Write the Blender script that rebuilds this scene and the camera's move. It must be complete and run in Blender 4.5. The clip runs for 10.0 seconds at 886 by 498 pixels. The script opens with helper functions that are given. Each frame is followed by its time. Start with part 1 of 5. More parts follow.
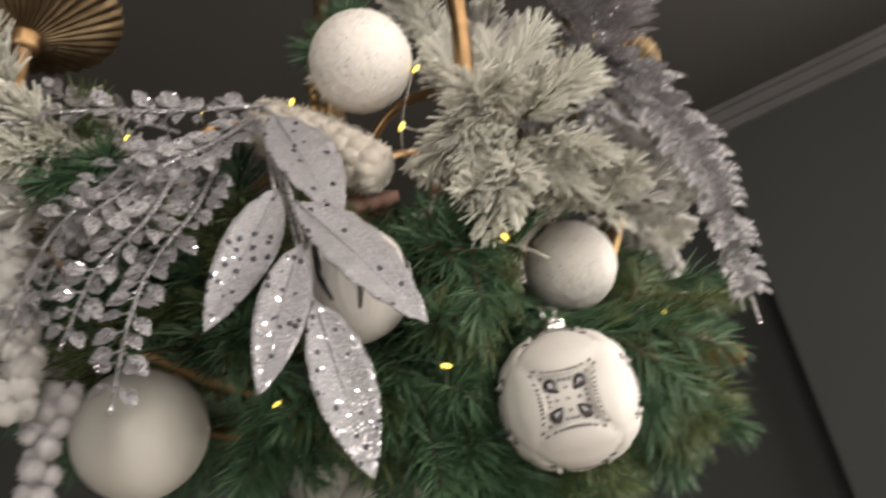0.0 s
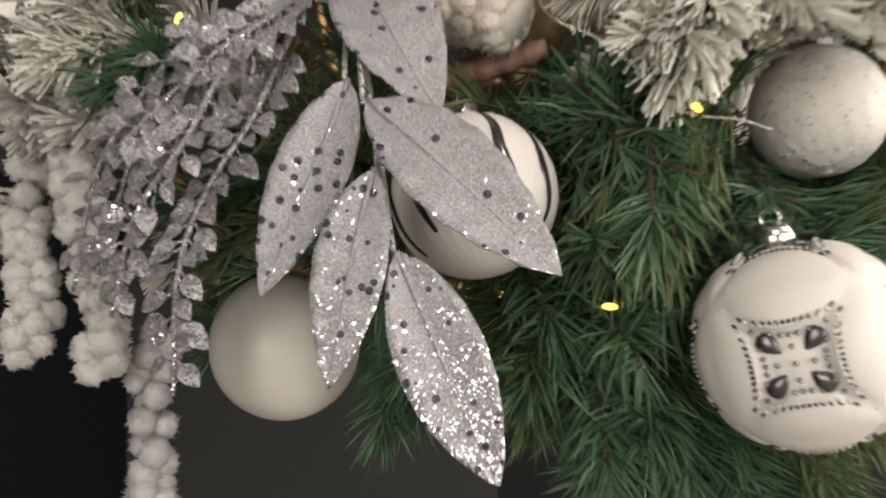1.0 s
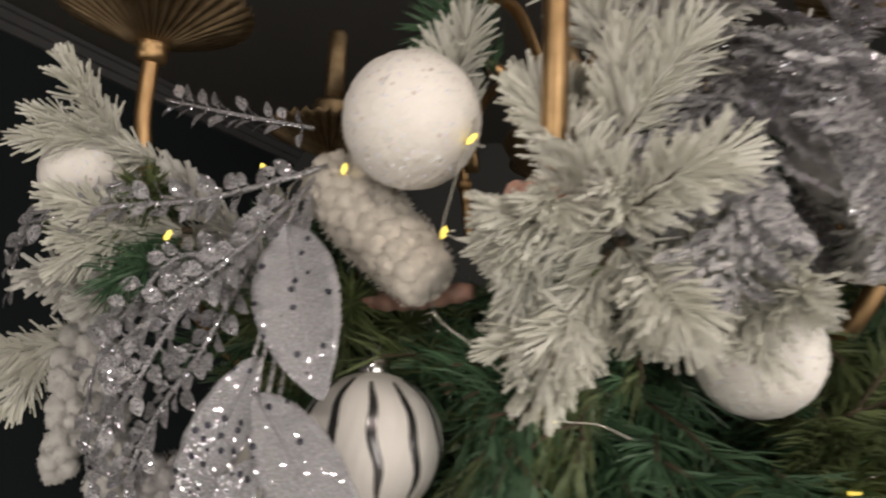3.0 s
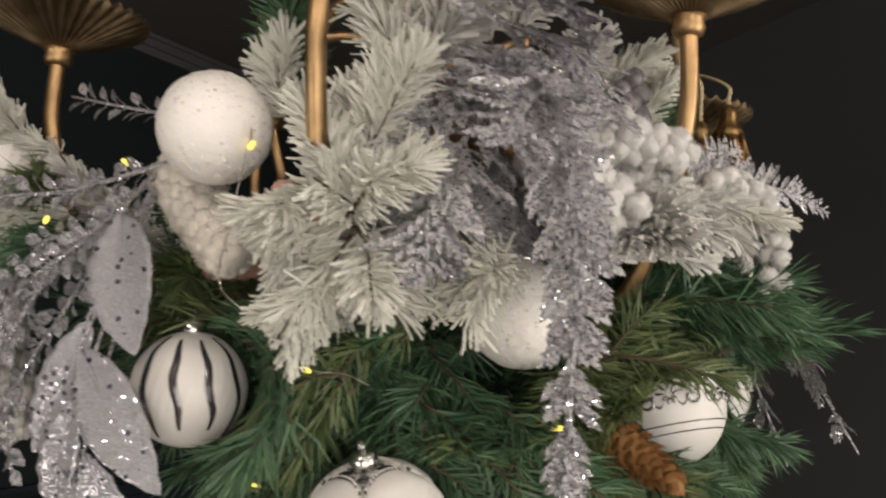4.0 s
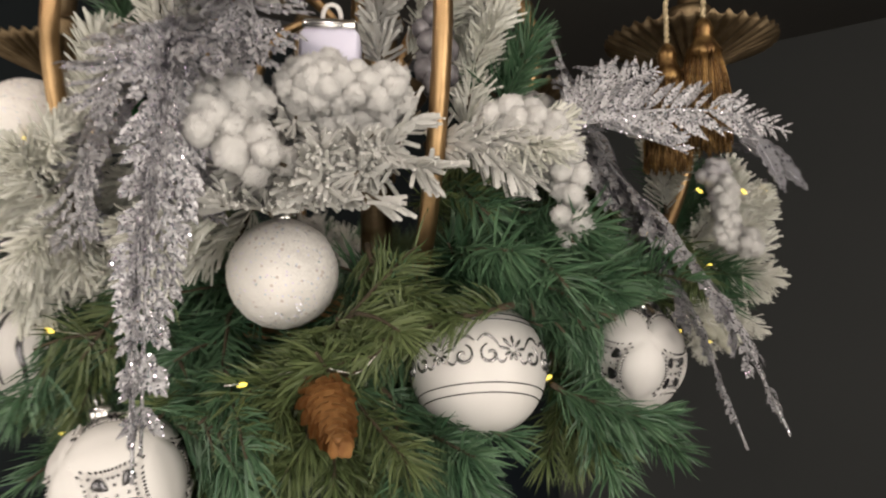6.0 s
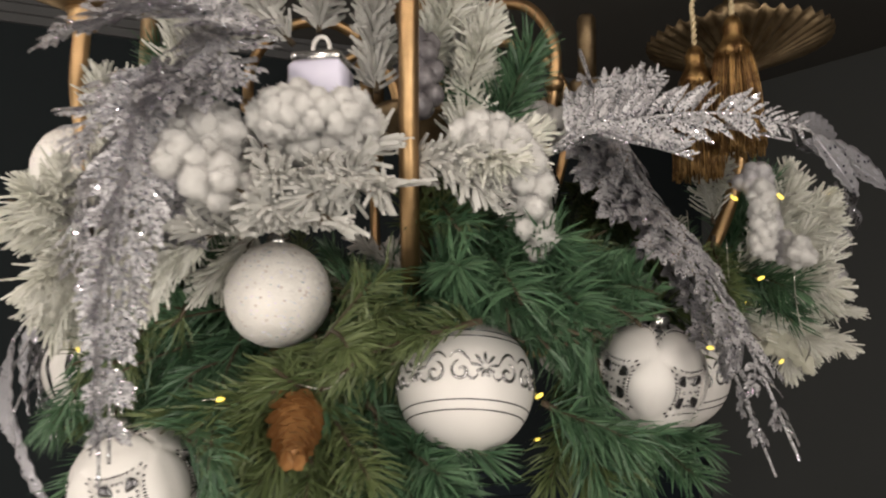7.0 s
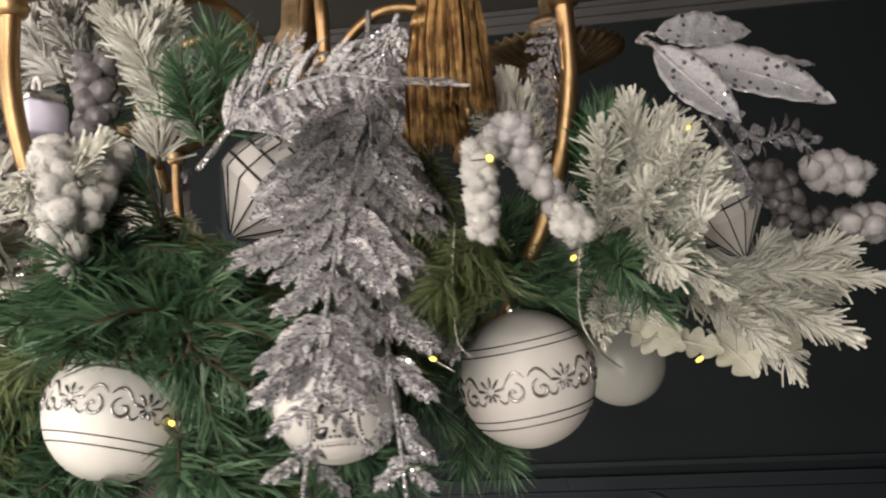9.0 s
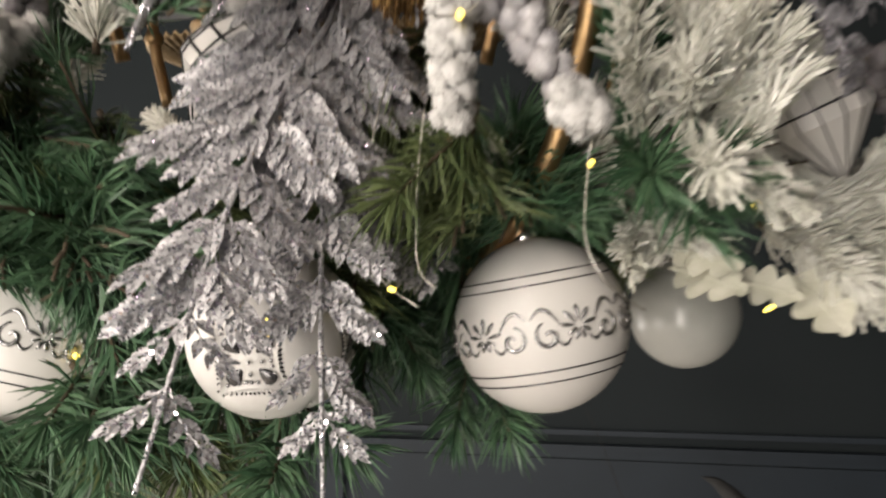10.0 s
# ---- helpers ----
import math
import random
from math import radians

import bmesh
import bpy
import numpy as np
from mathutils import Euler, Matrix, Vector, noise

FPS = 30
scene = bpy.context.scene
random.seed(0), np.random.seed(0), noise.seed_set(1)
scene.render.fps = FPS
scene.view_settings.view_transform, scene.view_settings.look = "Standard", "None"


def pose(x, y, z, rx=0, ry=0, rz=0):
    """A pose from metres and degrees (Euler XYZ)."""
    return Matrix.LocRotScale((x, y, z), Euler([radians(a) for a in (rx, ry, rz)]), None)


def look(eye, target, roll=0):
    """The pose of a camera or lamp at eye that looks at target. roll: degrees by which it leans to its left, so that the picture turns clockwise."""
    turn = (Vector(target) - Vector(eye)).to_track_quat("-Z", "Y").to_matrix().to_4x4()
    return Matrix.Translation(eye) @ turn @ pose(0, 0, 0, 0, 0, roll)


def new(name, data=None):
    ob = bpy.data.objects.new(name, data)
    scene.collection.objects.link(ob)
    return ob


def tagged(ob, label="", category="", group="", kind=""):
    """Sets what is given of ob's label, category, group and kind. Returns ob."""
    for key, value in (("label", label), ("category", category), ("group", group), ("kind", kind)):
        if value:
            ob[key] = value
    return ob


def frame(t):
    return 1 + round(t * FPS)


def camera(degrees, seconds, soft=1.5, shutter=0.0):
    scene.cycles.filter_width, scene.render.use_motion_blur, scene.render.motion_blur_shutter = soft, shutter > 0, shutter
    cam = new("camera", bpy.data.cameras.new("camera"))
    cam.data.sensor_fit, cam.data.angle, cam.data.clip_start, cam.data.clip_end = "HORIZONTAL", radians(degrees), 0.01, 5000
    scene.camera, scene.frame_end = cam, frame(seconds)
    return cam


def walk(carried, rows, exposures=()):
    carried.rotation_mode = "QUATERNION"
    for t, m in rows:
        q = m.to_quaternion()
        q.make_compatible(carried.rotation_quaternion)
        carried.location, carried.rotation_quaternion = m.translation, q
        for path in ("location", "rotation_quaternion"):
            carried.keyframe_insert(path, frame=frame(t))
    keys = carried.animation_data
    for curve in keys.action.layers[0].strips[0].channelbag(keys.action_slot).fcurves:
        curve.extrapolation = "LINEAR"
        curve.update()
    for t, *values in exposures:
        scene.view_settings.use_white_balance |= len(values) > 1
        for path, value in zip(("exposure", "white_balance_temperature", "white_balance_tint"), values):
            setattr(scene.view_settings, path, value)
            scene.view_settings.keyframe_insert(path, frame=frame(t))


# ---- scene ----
cam = camera(58.2, 10.0, soft=2.2, shutter=0.5)
PATH = [
    (0, (-0.568, -0.423, 1.309), (0.957, 0.442, 2.272), -10.2),
    (0.5, (-0.549, -0.447, 1.369), (0.85, 0.805, 2.059), -7.7),
    (1, (-0.437, -0.403, 1.419), (0.782, 1.079, 1.979), -5.9),
    (1.5, (-0.41, -0.386, 1.453), (0.717, 1.189, 1.955), -4.2),
    (2, (-0.428, -0.432, 1.505), (0.666, 1.16, 2.024), -3.3),
    (2.1, (-0.424, -0.436, 1.51), (0.628, 1.18, 2.042), -2.4),
    (3.3, (-0.34, -0.613, 1.593), (0.515, 1.175, 1.865), 2.9),
    (3.5, (-0.32, -0.652, 1.598), (0.521, 1.146, 1.842), 3.0),
    (4, (-0.259, -0.711, 1.591), (0.507, 1.126, 1.791), 2.4),
    (4.5, (-0.167, -0.704, 1.59), (0.528, 1.163, 1.77), 2.2),
    (5, (-0.062, -0.708, 1.598), (0.471, 1.214, 1.74), 1.0),
    (5.2, (-0.03, -0.708, 1.598), (0.45, 1.231, 1.697), 0.8),
    (6.3, (0.213, -0.801, 1.577), (-0.102, 1.166, 1.758), -0.3),
    (6.5, (0.241, -0.818, 1.58), (-0.158, 1.132, 1.776), -1.2),
    (6.8, (0.264, -0.775, 1.577), (-0.22, 1.157, 1.738), -0.5),
    (7, (0.28, -0.747, 1.576), (-0.24, 1.173, 1.786), 0.0),
    (7.5, (0.347, -0.659, 1.608), (-0.34, 1.216, 1.721), 0.7),
    (8, (0.481, -0.577, 1.625), (-0.548, 1.136, 1.715), 0.8),
    (8.5, (0.608, -0.501, 1.612), (-0.588, 1.098, 1.731), 0.6),
    (9, (0.705, -0.415, 1.597), (-0.731, 0.97, 1.744), -3.4),
    (9.5, (0.726, -0.338, 1.586), (-0.81, 0.935, 1.723), -1.6),
    (10, (0.659, -0.268, 1.572), (-0.969, 0.892, 1.63), -1.5),
]
walk(cam, [(t, look(eye, target, roll)) for t, eye, target, roll in PATH],
     exposures=[(0, -0.5), (1, -0.53), (2, -0.87), (3.5, -0.97), (4.5, -0.82), (5, -0.8), (6.5, -0.88), (7.5, -0.88), (8.5, -0.45), (9.5, -0.1), (10, 0.1)])

# ---- light ----
world = bpy.data.worlds.new("world")
scene.world = world
world.use_nodes = True
world.node_tree.nodes["Background"].inputs[0].default_value = (0.9, 0.85, 0.8, 1)
world.node_tree.nodes["Background"].inputs[1].default_value = 0.015


# ---- materials ----
def material(name, base, rough=0.5, metal=0.0, vary=0.0, vary_scale=60.0, other=None, bump=0.0, bump_scale=300.0, island=None, sheen=0.0, spec=0.5, coat=0.0):
    """A Principled material whose colour wanders between base and other, with fine relief."""
    m = bpy.data.materials.new(name)
    m.use_nodes = True
    t = m.node_tree
    b = t.nodes["Principled BSDF"]
    b.inputs["Roughness"].default_value = rough
    b.inputs["Metallic"].default_value = metal
    b.inputs["Specular IOR Level"].default_value = spec
    b.inputs["Coat Weight"].default_value = coat
    if sheen:
        b.inputs["Sheen Weight"].default_value = sheen
    co = t.nodes.new("ShaderNodeTexCoord").outputs["Object"]
    other = other or tuple(c * 0.6 for c in base)
    ramp = t.nodes.new("ShaderNodeMix")
    ramp.data_type = "RGBA"
    ramp.inputs["A"].default_value = (*base, 1)
    ramp.inputs["B"].default_value = (*other, 1)
    n = t.nodes.new("ShaderNodeTexNoise")
    n.inputs["Scale"].default_value = vary_scale
    n.inputs["Detail"].default_value = 4
    t.links.new(co, n.inputs["Vector"])
    r = t.nodes.new("ShaderNodeMapRange")
    r.inputs[1].default_value, r.inputs[2].default_value = 0.35, 0.7
    r.inputs[3].default_value, r.inputs[4].default_value = 0.0, max(vary, 0.0)
    t.links.new(n.outputs["Fac"], r.inputs[0])
    fac = r.outputs[0]
    if island:
        g = t.nodes.new("ShaderNodeNewGeometry")
        mul = t.nodes.new("ShaderNodeMath")
        mul.operation = "MULTIPLY_ADD"
        t.links.new(g.outputs["Random Per Island"], mul.inputs[0])
        mul.inputs[1].default_value = island
        t.links.new(fac, mul.inputs[2])
        fac = mul.outputs[0]
    t.links.new(fac, ramp.inputs["Factor"])
    t.links.new(ramp.outputs["Result"], b.inputs["Base Color"])
    if bump:
        n2 = t.nodes.new("ShaderNodeTexNoise")
        n2.inputs["Scale"].default_value = bump_scale
        n2.inputs["Detail"].default_value = 3
        t.links.new(co, n2.inputs["Vector"])
        bp = t.nodes.new("ShaderNodeBump")
        bp.inputs["Strength"].default_value = bump
        bp.inputs["Distance"].default_value = 0.002
        t.links.new(n2.outputs["Fac"], bp.inputs["Height"])
        t.links.new(bp.outputs["Normal"], b.inputs["Normal"])
    return m


def glitter(name, base, dots=None, grain=900.0, rough=0.22, tilt=0.75, metal=0.9, dim=0.72, share=0.3, dot_scale=160.0, dot_cut=0.22, shine=0.14, lean_by=1.1, flake_metal=None):
    """Flakes: small cells, each with a normal of its own, over a base colour; dots: a colour of round sequins."""
    m = bpy.data.materials.new(name)
    m.use_nodes = True
    t = m.node_tree
    b = t.nodes["Principled BSDF"]
    b.inputs["Roughness"].default_value = rough
    b.inputs["Metallic"].default_value = metal
    co = t.nodes.new("ShaderNodeTexCoord").outputs["Object"]
    v = t.nodes.new("ShaderNodeTexVoronoi")
    v.inputs["Scale"].default_value = grain
    t.links.new(co, v.inputs["Vector"])
    g = t.nodes.new("ShaderNodeNewGeometry")
    sub = t.nodes.new("ShaderNodeVectorMath")
    sub.operation = "SUBTRACT"
    t.links.new(v.outputs["Color"], sub.inputs[0])
    sub.inputs[1].default_value = (0.5, 0.5, 0.5)
    sep = t.nodes.new("ShaderNodeSeparateColor")
    t.links.new(v.outputs["Color"], sep.inputs[0])
    flake = t.nodes.new("ShaderNodeMath")
    flake.operation = "GREATER_THAN"
    flake.inputs[1].default_value = 1 - share
    t.links.new(sep.outputs[2], flake.inputs[0])
    for name, plain, bright in (("Roughness", rough, shine), ("Metallic", metal, min(1.0, metal + 0.1) if flake_metal is None else flake_metal)):
        r = t.nodes.new("ShaderNodeMapRange")
        r.inputs[3].default_value, r.inputs[4].default_value = plain, bright
        t.links.new(flake.outputs[0], r.inputs[0])
        t.links.new(r.outputs[0], b.inputs[name])
    lean = t.nodes.new("ShaderNodeMapRange")
    lean.inputs[3].default_value, lean.inputs[4].default_value = tilt * 2, lean_by
    t.links.new(flake.outputs[0], lean.inputs[0])
    scale = t.nodes.new("ShaderNodeVectorMath")
    scale.operation = "SCALE"
    t.links.new(sub.outputs[0], scale.inputs[0])
    t.links.new(lean.outputs[0], scale.inputs["Scale"])
    add = t.nodes.new("ShaderNodeVectorMath")
    t.links.new(scale.outputs[0], add.inputs[0])
    t.links.new(g.outputs["Normal"], add.inputs[1])
    nor = t.nodes.new("ShaderNodeVectorMath")
    nor.operation = "NORMALIZE"
    t.links.new(add.outputs[0], nor.inputs[0])
    t.links.new(nor.outputs[0], b.inputs["Normal"])
    mix = t.nodes.new("ShaderNodeMix")
    mix.data_type = "RGBA"
    mix.inputs["A"].default_value = (*base, 1)
    mix.inputs["B"].default_value = (*(c * dim for c in base), 1)
    t.links.new(sep.outputs[1], mix.inputs["Factor"])
    tint = t.nodes.new("ShaderNodeMix")
    tint.data_type = "RGBA"
    tint.inputs["Factor"].default_value = 0.16
    tint.inputs["A"].default_value = (0.95, 0.95, 0.97, 1)
    t.links.new(v.outputs["Color"], tint.inputs["B"])
    lit = t.nodes.new("ShaderNodeMix")
    lit.data_type = "RGBA"
    t.links.new(flake.outputs[0], lit.inputs["Factor"])
    t.links.new(mix.outputs["Result"], lit.inputs["A"])
    t.links.new(tint.outputs["Result"], lit.inputs["B"])
    out = lit.outputs["Result"]
    if dots:
        v2 = t.nodes.new("ShaderNodeTexVoronoi")
        v2.inputs["Scale"].default_value = dot_scale
        t.links.new(co, v2.inputs["Vector"])
        cut = t.nodes.new("ShaderNodeMath")
        cut.operation = "LESS_THAN"
        cut.inputs[1].default_value = dot_cut
        t.links.new(v2.outputs["Distance"], cut.inputs[0])
        sep2 = t.nodes.new("ShaderNodeSeparateColor")
        t.links.new(v2.outputs["Color"], sep2.inputs[0])
        some = t.nodes.new("ShaderNodeMath")
        some.operation = "LESS_THAN"
        some.inputs[1].default_value = 0.55
        t.links.new(sep2.outputs[0], some.inputs[0])
        both = t.nodes.new("ShaderNodeMath")
        both.operation = "MULTIPLY"
        t.links.new(cut.outputs[0], both.inputs[0])
        t.links.new(some.outputs[0], both.inputs[1])
        mix2 = t.nodes.new("ShaderNodeMix")
        mix2.data_type = "RGBA"
        t.links.new(both.outputs[0], mix2.inputs["Factor"])
        t.links.new(out, mix2.inputs["A"])
        mix2.inputs["B"].default_value = (*dots, 1)
        out = mix2.outputs["Result"]
    t.links.new(out, b.inputs["Base Color"])
    return m


def glow(name, colour, strength):
    m = bpy.data.materials.new(name)
    m.use_nodes = True
    b = m.node_tree.nodes["Principled BSDF"]
    b.inputs["Base Color"].default_value = (*colour, 1)
    b.inputs["Emission Color"].default_value = (*colour, 1)
    b.inputs["Emission Strength"].default_value = strength
    return m


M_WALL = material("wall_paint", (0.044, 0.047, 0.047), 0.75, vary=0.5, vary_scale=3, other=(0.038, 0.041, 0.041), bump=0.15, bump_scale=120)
# back and door walls are set darker and bluer than the others
M_WALL_BACK = material("back_wall_tone", (0.0155, 0.020, 0.0225), 0.75, vary=0.5, vary_scale=3, other=(0.014, 0.018, 0.020), bump=0.15, bump_scale=120, spec=0.15)
M_CEIL = material("ceiling_paint", (0.060, 0.057, 0.053), 0.85, vary=0.5, vary_scale=2, other=(0.05, 0.048, 0.045), bump=0.1, bump_scale=90)
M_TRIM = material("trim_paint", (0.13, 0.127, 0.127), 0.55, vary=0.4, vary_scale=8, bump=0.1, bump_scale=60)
# the same trim with shade put into its colour, for the far cornices
M_TRIM_SHADED = material("shaded_trim_paint", (0.085, 0.085, 0.088), 0.55, vary=0.4, vary_scale=8, bump=0.1, bump_scale=60)
M_DADO = material("dado_paint", (0.017, 0.024, 0.033), 0.55, spec=0.25, vary=0.5, vary_scale=5, bump=0.1, bump_scale=100)
# never in view: a made-up pale carpet that throws light back up
M_FLOOR = material("bounce_floor", (0.50, 0.46, 0.41), 0.95, vary=0.6, vary_scale=9, other=(0.42, 0.385, 0.34), bump=0.5, bump_scale=300)
M_DOOR = material("door_wood", (0.02, 0.014, 0.012), 0.5, vary=0.5, vary_scale=14)
M_BLACK = material("black_fabric", (0.006, 0.006, 0.006), 0.8, vary=0.4, vary_scale=40, bump=0.3, bump_scale=400)
M_BRASS = material("antique_brass", (0.47, 0.31, 0.16), 0.42, 1.0, vary=0.8, vary_scale=45, other=(0.28, 0.18, 0.09), bump=0.12, bump_scale=220)
M_BRASS_DARK = material("aged_brass", (0.27, 0.20, 0.12), 0.5, 1.0, vary=0.9, vary_scale=60, other=(0.13, 0.09, 0.05), bump=0.2, bump_scale=250)
M_GREEN = material("blue_green_needles", (0.020, 0.062, 0.030), 0.45, vary=0.5, vary_scale=30, other=(0.105, 0.19, 0.10), island=0.65)
M_OLIVE = material("olive_needles", (0.05, 0.078, 0.024), 0.5, vary=0.5, vary_scale=30, other=(0.15, 0.185, 0.075), island=0.6)
M_FROST = material("flocked_needles", (0.72, 0.71, 0.665), 0.9, vary=0.6, vary_scale=45, other=(0.52, 0.52, 0.44), island=0.4, bump=0.4, bump_scale=900)
M_SNOW = material("snowy_needles", (0.56, 0.55, 0.53), 0.95, vary=0.5, vary_scale=70, other=(0.47, 0.465, 0.43), island=0.45, bump=0.4, bump_scale=900)
M_STEM = material("brown_stem", (0.07, 0.05, 0.028), 0.8, vary=0.7, vary_scale=120, bump=0.4, bump_scale=500)
M_SILVER = glitter("silver_glitter", (0.47, 0.46, 0.475), grain=800, rough=0.4, tilt=0.25, metal=0.3, share=0.27, dim=0.6, shine=0.07, lean_by=1.4, flake_metal=0.9)
M_LEAF = glitter("silver_glitter_leaf", (0.29, 0.286, 0.302), dots=(0.05, 0.05, 0.07), grain=1450, rough=0.42, tilt=0.15, metal=0.3, share=0.3, dim=0.7, shine=0.06, lean_by=1.2, flake_metal=0.6, dot_scale=150, dot_cut=0.27)
M_DROP = glitter("silver_drop_leaf", (0.34, 0.333, 0.35), grain=900, tilt=0.3, rough=0.34, metal=0.4, share=0.26, dim=0.65, shine=0.08, lean_by=1.3, flake_metal=0.8)
M_BERRY = material("flocked_berry", (0.59, 0.575, 0.555), 0.95, vary=0.6, vary_scale=160, other=(0.50, 0.49, 0.475), bump=0.8, bump_scale=900, sheen=0.3, island=0.15)
M_GREYBERRY = material("icy_berry", (0.33, 0.315, 0.335), 0.4, vary=0.7, vary_scale=120, other=(0.56, 0.545, 0.545), bump=0.4, bump_scale=700, island=0.3)
M_DARKBERRY = material("dark_icy_berry", (0.045, 0.04, 0.045), 0.2, vary=0.7, vary_scale=120, other=(0.20, 0.185, 0.195), bump=0.3, bump_scale=600, island=0.5)
M_PLUSH = material("plush_white", (0.68, 0.63, 0.56), 0.95, vary=0.6, vary_scale=180, other=(0.56, 0.51, 0.45), bump=0.8, bump_scale=800, sheen=0.4)
M_SUGAR = glitter("sugared_white", (0.80, 0.765, 0.725), dots=(0.60, 0.52, 0.48), grain=800, rough=0.45, tilt=0.12, metal=0.0, share=0.06, dot_scale=170, dot_cut=0.20, dim=0.96, shine=0.12, lean_by=1.3, flake_metal=0.1)
M_WHITE = material("matt_white", (0.66, 0.635, 0.61), 0.45, vary=0.4, vary_scale=40, other=(0.60, 0.58, 0.555), bump=0.05, bump_scale=400)
M_PEARL = material("pearl_white", (0.80, 0.785, 0.735), 0.38, vary=0.5, vary_scale=30, other=(0.74, 0.725, 0.68), coat=0.25)
M_CHROME = material("silver_paint", (0.42, 0.41, 0.41), 0.25, 0.9, vary=0.6, vary_scale=90, other=(0.16, 0.16, 0.17))
M_DARKLINE = material("gunmetal_stripe", (0.15, 0.145, 0.15), 0.22, 0.85, vary=0.6, vary_scale=60, other=(0.05, 0.05, 0.055))
M_CAP = material("silver_cap", (0.72, 0.71, 0.70), 0.25, 1.0, vary=0.4, vary_scale=200)
M_LILAC = material("lilac_satin", (0.68, 0.66, 0.80), 0.4, vary=0.4, vary_scale=50, other=(0.60, 0.58, 0.72))
M_CONE = material("pine_cone_scale", (0.20, 0.085, 0.025), 0.5, vary=0.8, vary_scale=150, other=(0.36, 0.19, 0.07), island=0.4, bump=0.3, bump_scale=400)
M_COPPER = material("copper_twig", (0.40, 0.22, 0.17), 0.45, 0.0, vary=0.8, vary_scale=180, other=(0.48, 0.32, 0.26), bump=0.5, bump_scale=500)
M_GOLD = material("gold_thread", (0.46, 0.29, 0.115), 0.36, 0.8, vary=0.9, vary_scale=90, other=(0.09, 0.045, 0.015), island=0.7)
M_CORD = material("gold_cord", (0.55, 0.46, 0.30), 0.5, 0.4, vary=0.7, vary_scale=200, other=(0.3, 0.22, 0.11))
M_LED = glow("warm_led", (1.0, 0.74, 0.12), 3.2)
M_WIRE = material("silver_wire", (0.55, 0.53, 0.48), 0.3, 1.0, vary=0.4, vary_scale=100)
M_GLASS = material("frosted_glass", (0.55, 0.55, 0.52), 0.3, vary=0.4, vary_scale=40, other=(0.42, 0.43, 0.40), coat=0.3)
M_GLASS.node_tree.nodes["Principled BSDF"].inputs["Transmission Weight"].default_value = 0.3
M_EMERALD = material("emerald_glass", (0.02, 0.22, 0.06), 0.12, vary=0.5, vary_scale=60, other=(0.06, 0.35, 0.10), coat=0.6)
M_CREAM = material("cream_frosted_leaf", (0.56, 0.545, 0.46), 0.7, vary=0.7, vary_scale=90, other=(0.40, 0.40, 0.30), bump=0.4, bump_scale=600)
M_GLOWLAMP = glow("lamp_disc", (1.0, 0.87, 0.74), 6.0)


# ---- mesh helpers ----
def solid(verts, faces, mat, smooth=True):
    me = bpy.data.meshes.new("m")
    me.from_pydata([tuple(map(float, v)) for v in verts], [], [tuple(map(int, f)) for f in faces])
    me.update()
    me.materials.append(mat)
    if smooth:
        me.shade_smooth()
    return me


class Bag:
    """Gathers pieces into one mesh."""

    def __init__(self):
        self.v, self.f, self.n = [], [], 0

    def add(self, verts, faces):
        verts = np.asarray(verts, float).reshape(-1, 3)
        self.v.append(verts)
        self.f += [tuple(int(i) + self.n for i in f) for f in faces]
        self.n += len(verts)

    def mesh(self, mat, smooth=True):
        return solid(np.concatenate(self.v), self.f, mat, smooth)


def thing(name, loc, label, category, group="", kind=""):
    return tagged_at(new(name), loc, label, category, group, kind)


def tagged_at(ob, loc, label, category, group="", kind=""):
    ob.location = loc
    return tagged(ob, label, category, group, kind)


def part(name, me, parent, label=""):
    """A mesh, in the world's coordinates, as a part of a thing or of a part."""
    ob = new(name, me)
    origin = Vector((0, 0, 0))
    p = parent
    while p:
        origin += p.location
        p = p.parent
    for v in me.vertices:
        v.co -= origin
    ob.parent = parent
    return tagged(ob, label)


def share(name, me, parent, loc):
    """A part that shares its mesh; loc is in the world."""
    ob = new(name, me)
    ob.parent = parent
    origin = Vector((0, 0, 0))
    p = parent
    while p:
        origin += p.location
        p = p.parent
    ob.location = Vector(loc) - origin
    return ob


def unit(v):
    v = np.asarray(v, float)
    return v / max(np.linalg.norm(v), 1e-9)


def frame_of(d):
    d = unit(d)
    a = unit(np.cross(d, (0, 0, 1) if abs(d[2]) < 0.95 else (1, 0, 0)))
    return d, a, np.cross(a, d)


def curve(pts, n=24):
    """A smooth line through points."""
    p = np.asarray(pts, float)
    if len(p) == 2:
        return p[0] + (p[1] - p[0]) * np.linspace(0, 1, n)[:, None]
    q = np.vstack([2 * p[0] - p[1], p, 2 * p[-1] - p[-2]])
    out = []
    for u in np.linspace(0, len(p) - 1 - 1e-6, n):
        i, t = int(u), u - int(u)
        a, b, c, d = q[i : i + 4]
        out.append(0.5 * (2 * b + (c - a) * t + (2 * a - 5 * b + 4 * c - d) * t * t + (3 * b - a - 3 * c + d) * t**3))
    return np.array(out)


def arc(a, b, sag=(0, 0, 0.0), n=24):
    a, b = np.asarray(a, float), np.asarray(b, float)
    return curve([a, (a + b) / 2 + np.asarray(sag, float), b], n)


